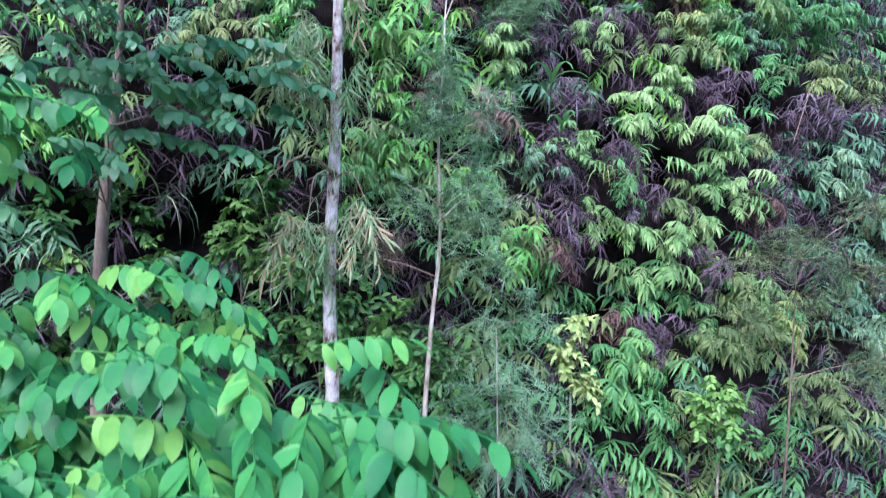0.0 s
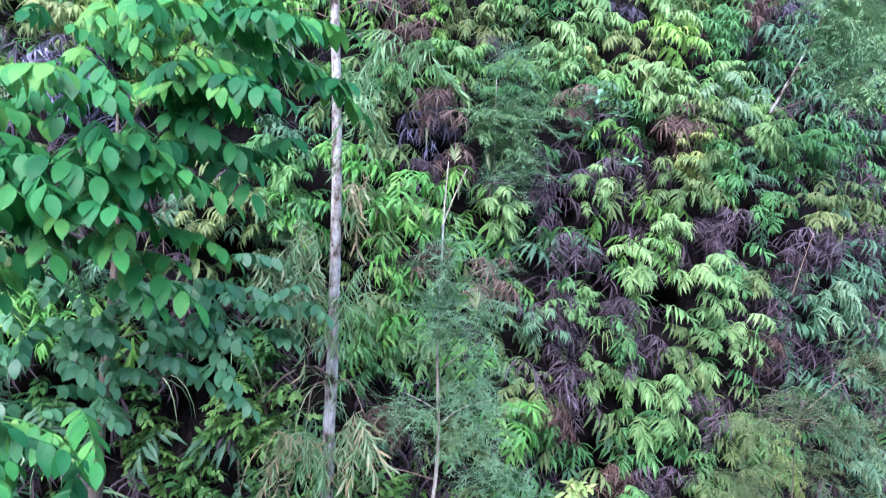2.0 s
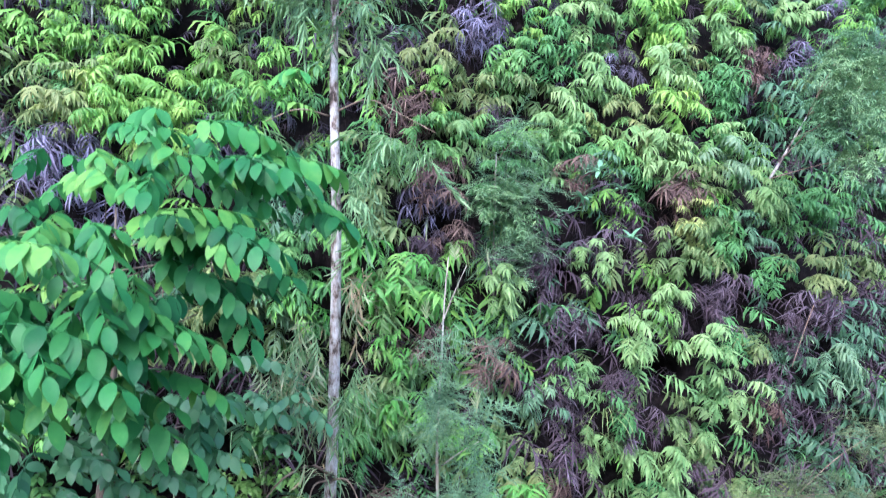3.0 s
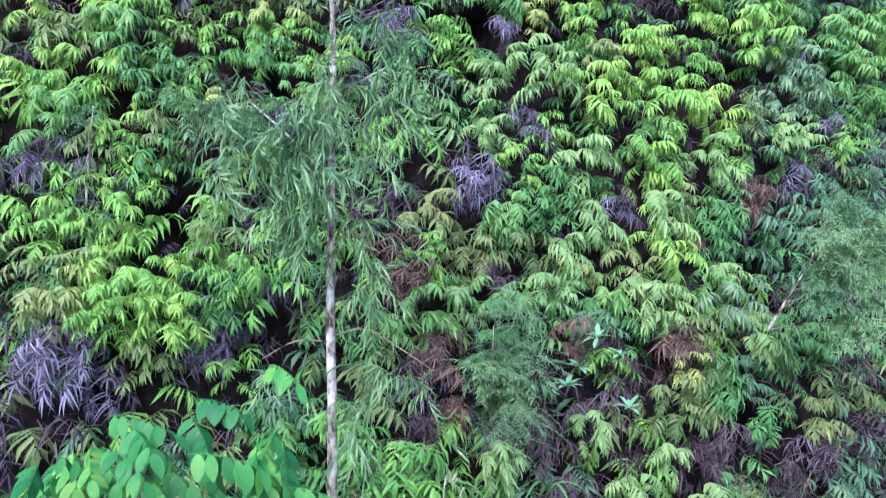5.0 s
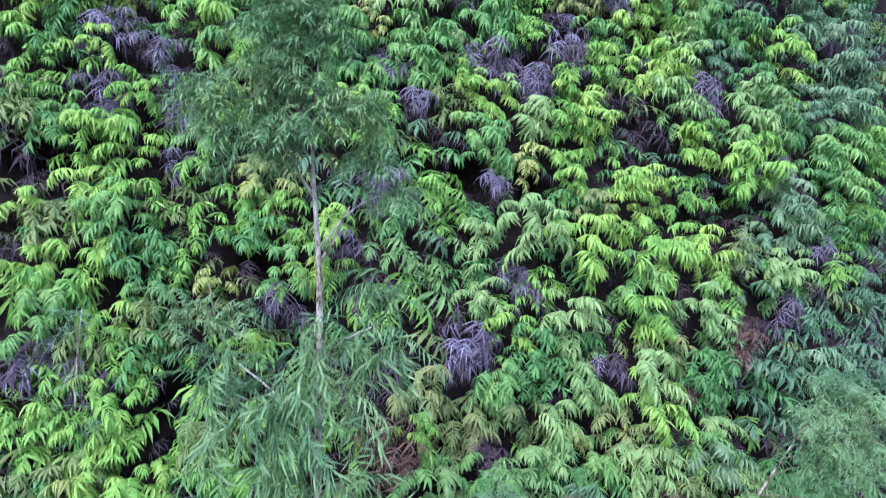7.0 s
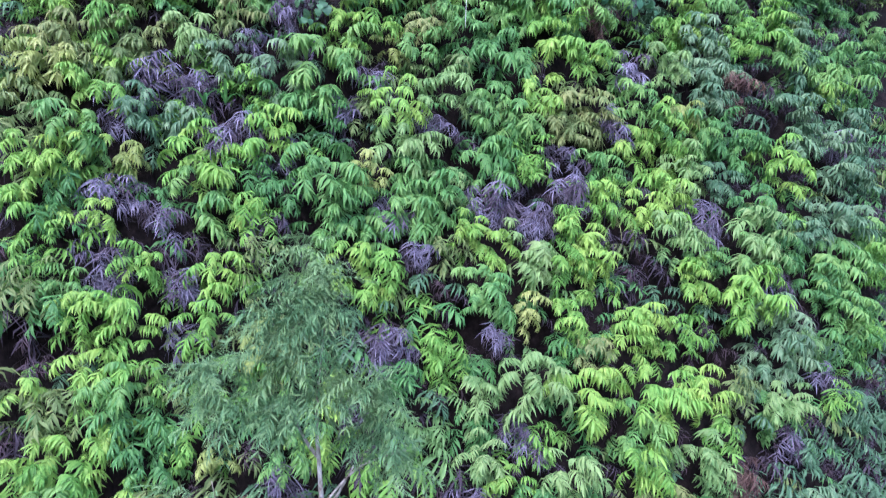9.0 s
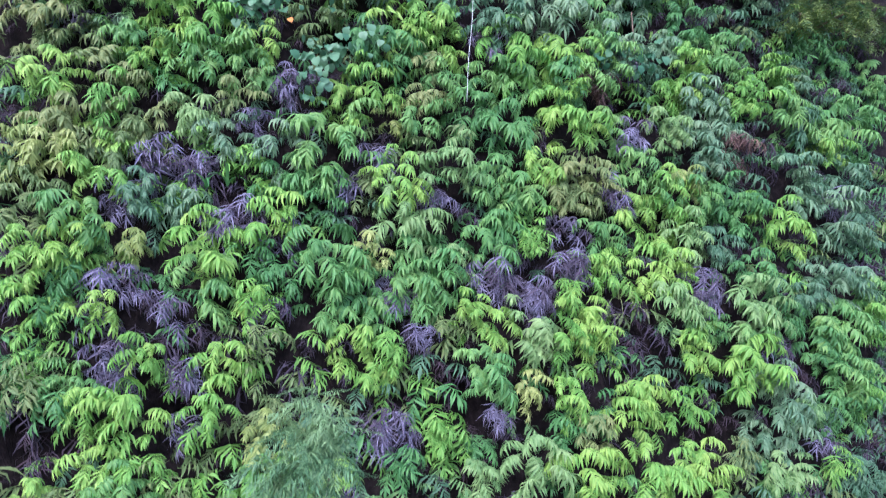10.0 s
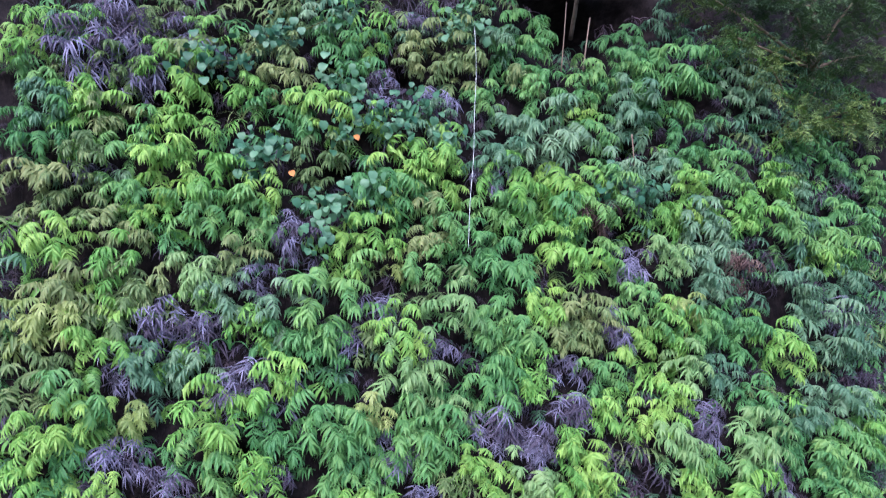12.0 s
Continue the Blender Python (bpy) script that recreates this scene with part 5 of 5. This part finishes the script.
build_shrub("low feathery shrub at the foot of the bank", [(0.45, 5.1, -0.05), (0.42, 5.0, 1.8), (0.4, 4.95, 3.0)], 0.012,
            [(0.32, 4.9, 3.05, .28, .25), (0.5, 4.85, 2.65, .35, .25), (0.68, 4.95, 3.1, .22, .22), (0.15, 4.85, 2.4, .35, .25), (0.55, 4.9, 2.2, .4, .3)], FEATHER, LEAF["feather"], 30)
build_shrub("feathery green shrub with a pale leaning stem", [(3.4, 6.83, 6.45), (3.5, 6.78, 6.65), (3.6, 6.73, 6.86), (3.7, 6.68, 7.07)], 0.015,
            [(3.74, 6.25, 7.4, .34, .25), (3.65, 6.25, 6.95, .3, .22), (4.07, 6.25, 7.05, .34, .25), (3.97, 6.35, 7.75, .32, .2), (4.3, 6.4, 7.4, .35, .3), (3.95, 6.2, 6.6, .3, .2), (3.75, 6.2, 7.15, .2, .15)], FINE, LEAF["gum"], 37, bark=PALE_BARK)
build_shrub("thin pale sapling with feathery leaves on the bank", [(-3.0, 6.0, 7.0), (-3.0, 5.75, 7.5), (-2.96, 5.7, 8.1), (-2.92, 5.7, 8.5)], 0.012,
            [(-2.93, 5.65, 8.4, .18, .12), (-3.12, 5.65, 7.6, .2, .16), (-2.85, 5.65, 7.55, .18, .15), (-3.0, 5.65, 7.9, .12, .1)], FEATHER, LEAF["feather"], 28, bark=PALE_BARK)
build_shrub("feathery green shrub rooted among the ferns", [(-1.9, 6.3, 8.1), (-1.9, 6.0, 8.4), (-1.9, 5.85, 8.7)], 0.012,
            [(-1.9, 5.8, 8.45, .3, .2), (-1.6, 5.9, 8.55, .25, .15), (-2.2, 5.8, 8.6, .25, .15)], FINE, LEAF["gum"], 19)
build_shrub("wispy green shrub hanging over dead ferns", [(0.5, 6.5, 5.7), (0.5, 6.2, 6.0), (0.5, 6.0, 6.6)], 0.012,
            [(0.45, 5.95, 6.27, .3, .2), (0.7, 6.0, 6.0, .25, .2)], FINE, LEAF["gum"], 32)
build_shrub("sparse twiggy olive shrub at the bank's foot", [(3.2, 6.2, 1.2), (3.2, 6.05, 2.4), (3.2, 5.95, 3.5)], 0.012,
            [(2.82, 5.85, 3.54, .3, .2), (3.12, 5.85, 3.7, .3, .2), (2.72, 5.8, 2.95, .25, .25), (3.53, 5.9, 3.54, .3, .2), (3.32, 5.9, 3.14, .35, .2), (3.83, 5.9, 2.6, .35, .3), (4.16, 6.3, 3.98, .4, .25), (3.9, 6.1, 3.4, .3, .2)], FEATHER, LEAF["twiggy"], 34, bark=BROWN_BARK)
build_shrub("variegated yellow-green broad-leaved shrub", [(1.15, 5.9, 0.2), (1.12, 5.8, 1.6), (1.12, 5.76, 2.9)], 0.016,
            [(1.17, 5.7, 2.95, .12, .12), (1.07, 5.7, 2.68, .16, .12), (1.22, 5.7, 2.42, .16, .12)], BUSHY, LEAF["variegated"], 60, 0.75)
def build_understorey(x, y, z, label, mat, n):
    build_shrub(label, [(x, y + 0.15, z - 1.2), (x, y + 0.05, z - 0.6), (x, y, z)], 0.012, [(x, y - 0.05, z, .24, .26), (x + 0.12, y - 0.05, z - 0.3, .2, .2), (x - 0.15, y, z - 0.15, .2, .2)], BUSHY, mat, n, 0.8, group="understorey shrubs")


for x, y, z in ((-0.64, 5.15, 2.5), (-0.35, 5.1, 2.4), (-0.4, 5.4, 2.95), (-0.02, 5.25, 2.8)):
    build_understorey(x, y, z, "leafy green shrub in the shade behind the trunks", LEAF["shade"], 24)
for x, y, z in ((-1.0, 5.3, 3.1), (-1.42, 5.4, 3.05), (-2.42, 5.6, 3.5), (-3.0, 5.3, 3.0), (-1.7, 5.5, 3.8), (-2.0, 5.5, 3.2), (-1.25, 5.4, 3.65), (-3.1, 5.2, 3.8), (-2.6, 5.4, 2.7), (-1.6, 5.2, 2.5), (-2.7, 5.5, 4.2), (-1.5, 5.6, 4.2), (-0.85, 5.4, 3.4)):
    build_understorey(x, y, z, "dark leafy shrub in the hollow of the bank", LEAF["shade"], 17)
build_understorey(2.45, 5.8, 2.3, "leafy green shrub at the bank's foot", LEAF["shade"], 22)


# the dark small-leaved tree that overhangs the crest
build_shrub("dark small-leaved tree overhanging the top of the bank", [(7.2, 13.0, 15.6), (7.1, 12.4, 16.6), (6.9, 12.0, 17.6), (6.8, 11.8, 18.8)], 0.09,
            [(6.96, 11.8, 16.7, .7, .45), (5.6, 11.0, 16.3, .5, .4), (7.4, 11.8, 15.7, .6, .4), (4.95, 10.8, 16.7, .5, .35), (8.2, 12.5, 16.9, .7, .5), (6.1, 11.0, 15.4, .5, .35), (6.2, 11.3, 17.2, .8, .5), (7.6, 12.0, 17.7, .9, .6), (5.4, 11.2, 17.6, .8, .45), (6.5, 11.6, 18.6, 1.0, .6), (8.2, 12.4, 15.6, .6, .4), (6.7, 11.6, 16.0, .5, .35), (4.4, 10.8, 17.4, .6, .3)],
            SMALL, LEAF["small"], 14, 1.15, 0.2, BROWN_BARK, "small_leaved_tree")


build_shrub("dark leafy shrub leaning out over the crest", [(2.4, 11.6, 16.9), (2.4, 10.9, 17.6), (2.4, 10.3, 18.1)], 0.04,
            [(2.4, 10.0, 17.75, .7, .22), (1.5, 9.8, 17.8, .7, .22), (3.3, 10.3, 17.7, .7, .22), (0.7, 9.6, 17.9, .6, .2), (4.1, 10.6, 17.7, .6, .25)], SMALL, LEAF["small"], 16, 1.1, 0.2, BROWN_BARK)

# ---- climbers, strap leaves, tufts, rosettes ----
HEART = blade(0.11, 0.10, 4, 0.2, 0.9, 0.12, "heart")


def build_vine(spots, label):
    root = tagged(new("climbing_vine"), label, "vine", "vines on the bank")
    root.location = spots[0]
    o = np.array(spots[0])
    leafy = []
    for p in spots:
        for _ in range(30):
            q = np.array(p) + rng.normal(size=3) * (0.14, 0.05, 0.13)
            leafy.append(moved(HEART, q - o, -1.3 + rng.normal() * 0.8, 0.5 + 0.8 * rng.random(), -0.9 + 0.45 * rng.normal(), rng.normal() * 0.45))
    part("leaves", mesh_of("leaves", *joined(leafy), LEAF["vine"]), root)
    line = glide(spots, 5 * len(spots))
    part("stem", mesh_of("stem", *tube(line - o + (0, 0.08, 0), np.full(len(line), 0.006), 5), STALK), root)


build_vine([(-2.88, 8.36, 15.73), (-2.5, 8.45, 15.73), (-2.13, 8.68, 16.11), (-1.93, 8.74, 16.13), (-1.25, 9.05, 16.52)], "climbing vine with heart-shaped blue-green leaves over ferns")
build_vine([(-1.37, 7.94, 13.59), (-1.33, 8.1, 13.99), (-1.13, 8.13, 13.96), (-0.88, 8.27, 14.14)], "climbing vine with heart-shaped blue-green leaves over ferns")
build_vine([(-1.11, 8.49, 14.93), (-0.84, 8.64, 15.14), (-1.06, 8.68, 15.4), (-1.21, 8.73, 15.62)], "climbing vine with heart-shaped blue-green leaves over ferns")
build_vine([(-0.48, 8.67, 14.96), (-0.34, 8.8, 15.2), (-0.19, 8.85, 15.25), (0.25, 8.82, 14.84)], "climbing vine with heart-shaped blue-green leaves over ferns")
build_vine([(0.3, 9.38, 16.5), (0.43, 9.4, 16.57), (0.6, 9.4, 16.5)], "climbing vine with heart-shaped leaves near the crest")
build_vine([(-2.2, 8.14, 14.5), (-2.08, 8.14, 14.6), (-1.95, 8.2, 14.7)], "climbing vine with small rounded dark leaves")
build_vine([(2.4, 9.2, 14.2), (2.47, 9.3, 14.29), (3.0, 9.46, 14.22)], "climbing vine with rounded pale leaves among ferns")

STRAP = mesh_of("strap_leaf", *blade(0.55, 0.055, 6, 1.2, 2.2, 0.3), TONES["green"][0])
WISP = mesh_of("grass_blade", *blade(0.6, 0.014, 6, 1.1, 2.4, 0.3), TONES["olive"][2])
ROSE = mesh_of("rosette_leaf", *blade(0.15, 0.04, 4, 0.5, 0.7, 0.25, "oval"), LEAF["rosette"])


def build_tuft(name, label, spot, mesh, leaf, count, wide, size):
    root = tagged(new(name), label, "plant", name.replace("_", " ") + "s")
    root.location = Vector(spot)
    for i in range(count):
        az = -1.3 + wide * (i / max(1, count - 1) - 0.5) + rng.normal() * 0.15
        part(leaf, mesh, root, "", Matrix.LocRotScale(None, Euler((0, rng.normal() * 0.3, az)), Vector((size * (0.75 + 0.5 * rng.random()),) * 3)))


for x, z in ((0.99, 5.16), (1.08, 4.7), (2.34, 3.04), (-2.46, 12.31), (-2.25, 12.33), (3.27, 4.26), (3.05, 2.25), (-1.8, 13.13)):
    build_tuft("strap_leaf_plant", "plant with long dark green strap leaves among ferns", (x, float(bank_y(x, z)) - 0.12, z - 0.05), STRAP, "strap_leaf", 3, 1.8, 0.75)
for x, z in ((-2.34, 14.95), (2.31, 10.95), (-2.13, 5.15), (1.48, 4.2)):
    build_tuft("grass_tuft", "tuft of long thin drooping pale grass blades", (x, float(bank_y(x, z)) - 0.15, z), WISP, "grass_blade", 11, 2.4, 0.8)
ROOT = mesh_of("hanging_root", *blade(0.7, 0.012, 5, 0.6, 2.1, 0.3), LEAF["straw"])
for x, z in ((-2.9, 3.6), (-2.6, 3.2), (-1.75, 4.15), (-1.3, 3.5), (-2.3, 4.0), (-1.0, 3.9)):
    build_tuft("root_tangle", "thin pale roots hanging in the dark hollow", (x, float(bank_y(x, z)) - 0.05, z), ROOT, "hanging_root", 7, 2.6, 0.9)
for x, y, z in ((-0.82, 4.62, 4.15), (-0.7, 4.62, 4.1), (-0.9, 4.6, 3.95), (-0.55, 5.0, 4.65), (-0.6, 4.9, 3.6)):
    build_tuft("root_tangle", "dry pale stalks drooping beside the pale trunk", (x, y, z), ROOT, "hanging_root", 9, 4.5, 0.62)
for x, y, z in ((1.49, 6.2, 6.46), (1.71, 6.25, 6.29), (1.16, 5.99, 6.05), (1.76, 6.12, 5.82), (1.3, 6.1, 6.2)):
    build_tuft("rosette_plant", "pale blue-green leafy rosette plant on the bank", (x, y, z), ROSE, "rosette_leaf", 12, 6.28, 1.0)

# ---- the hanging cord, bare stems, fallen leaves ----
def build_rod(name, label, category, pts, r, mat, n=14):
    line = glide(pts, n)
    ob = part(name, mesh_of(name, *tube(line - line[0], np.full(n, r), 7, 0.15), mat))
    ob.location = line[0]
    tagged(ob, label, category)


build_rod("cord", "thin white cord hanging down over the ferns", "cord", [(0.58, 9.3, 16.4), (0.59, 9.1, 15.79), (0.545, 8.8, 15.1), (0.52, 8.6, 14.52), (0.46, 8.36, 13.94), (0.43, 8.2, 13.38)], 0.0034, CORD, 30)
build_rod("bare_stem", "pale bare stem standing in the dark hollow", "stem", [(1.96, 10.2, 16.0), (2.0, 10.2, 16.5), (2.07, 10.36, 17.1)], 0.009, TWIG)
build_rod("bare_stem", "pale bare stem standing in the dark hollow", "stem", [(2.28, 10.15, 16.0), (2.33, 10.15, 16.4), (2.42, 10.3, 16.85)], 0.011, TWIG)
build_rod("bare_stem", "thin bare stem between ferns", "stem", [(2.96, 9.75, 14.4), (2.94, 9.76, 14.7), (2.92, 9.78, 15.0)], 0.01, TWIG)
build_rod("bare_stem", "thin pale stem rising through ferns", "stem", [(-2.2, 5.25, 4.9), (-2.18, 5.2, 5.3), (-2.15, 5.2, 5.7)], 0.005, TWIG)
build_rod("bare_stem", "thin pale stem rising among dead ferns", "stem", [(3.35, 6.3, 4.6), (3.42, 6.25, 4.9), (3.5, 6.2, 5.2)], 0.004, TWIG)
for x, y, z in ((-1.67, 7.95, 14.25), (-0.95, 8.3, 14.72)):
    ob = part("orange_leaf", mesh_of("orange_leaf", *moved(blade(0.1, 0.075, 4, 0.2, 0.8, 0.1, "heart"), (0, 0, 0.05), -1.0, 1.0, -0.7, 0.4), ORANGE))
    ob.location = (x, y, z)
    tagged(ob, "dying orange vine leaf", "leaf")
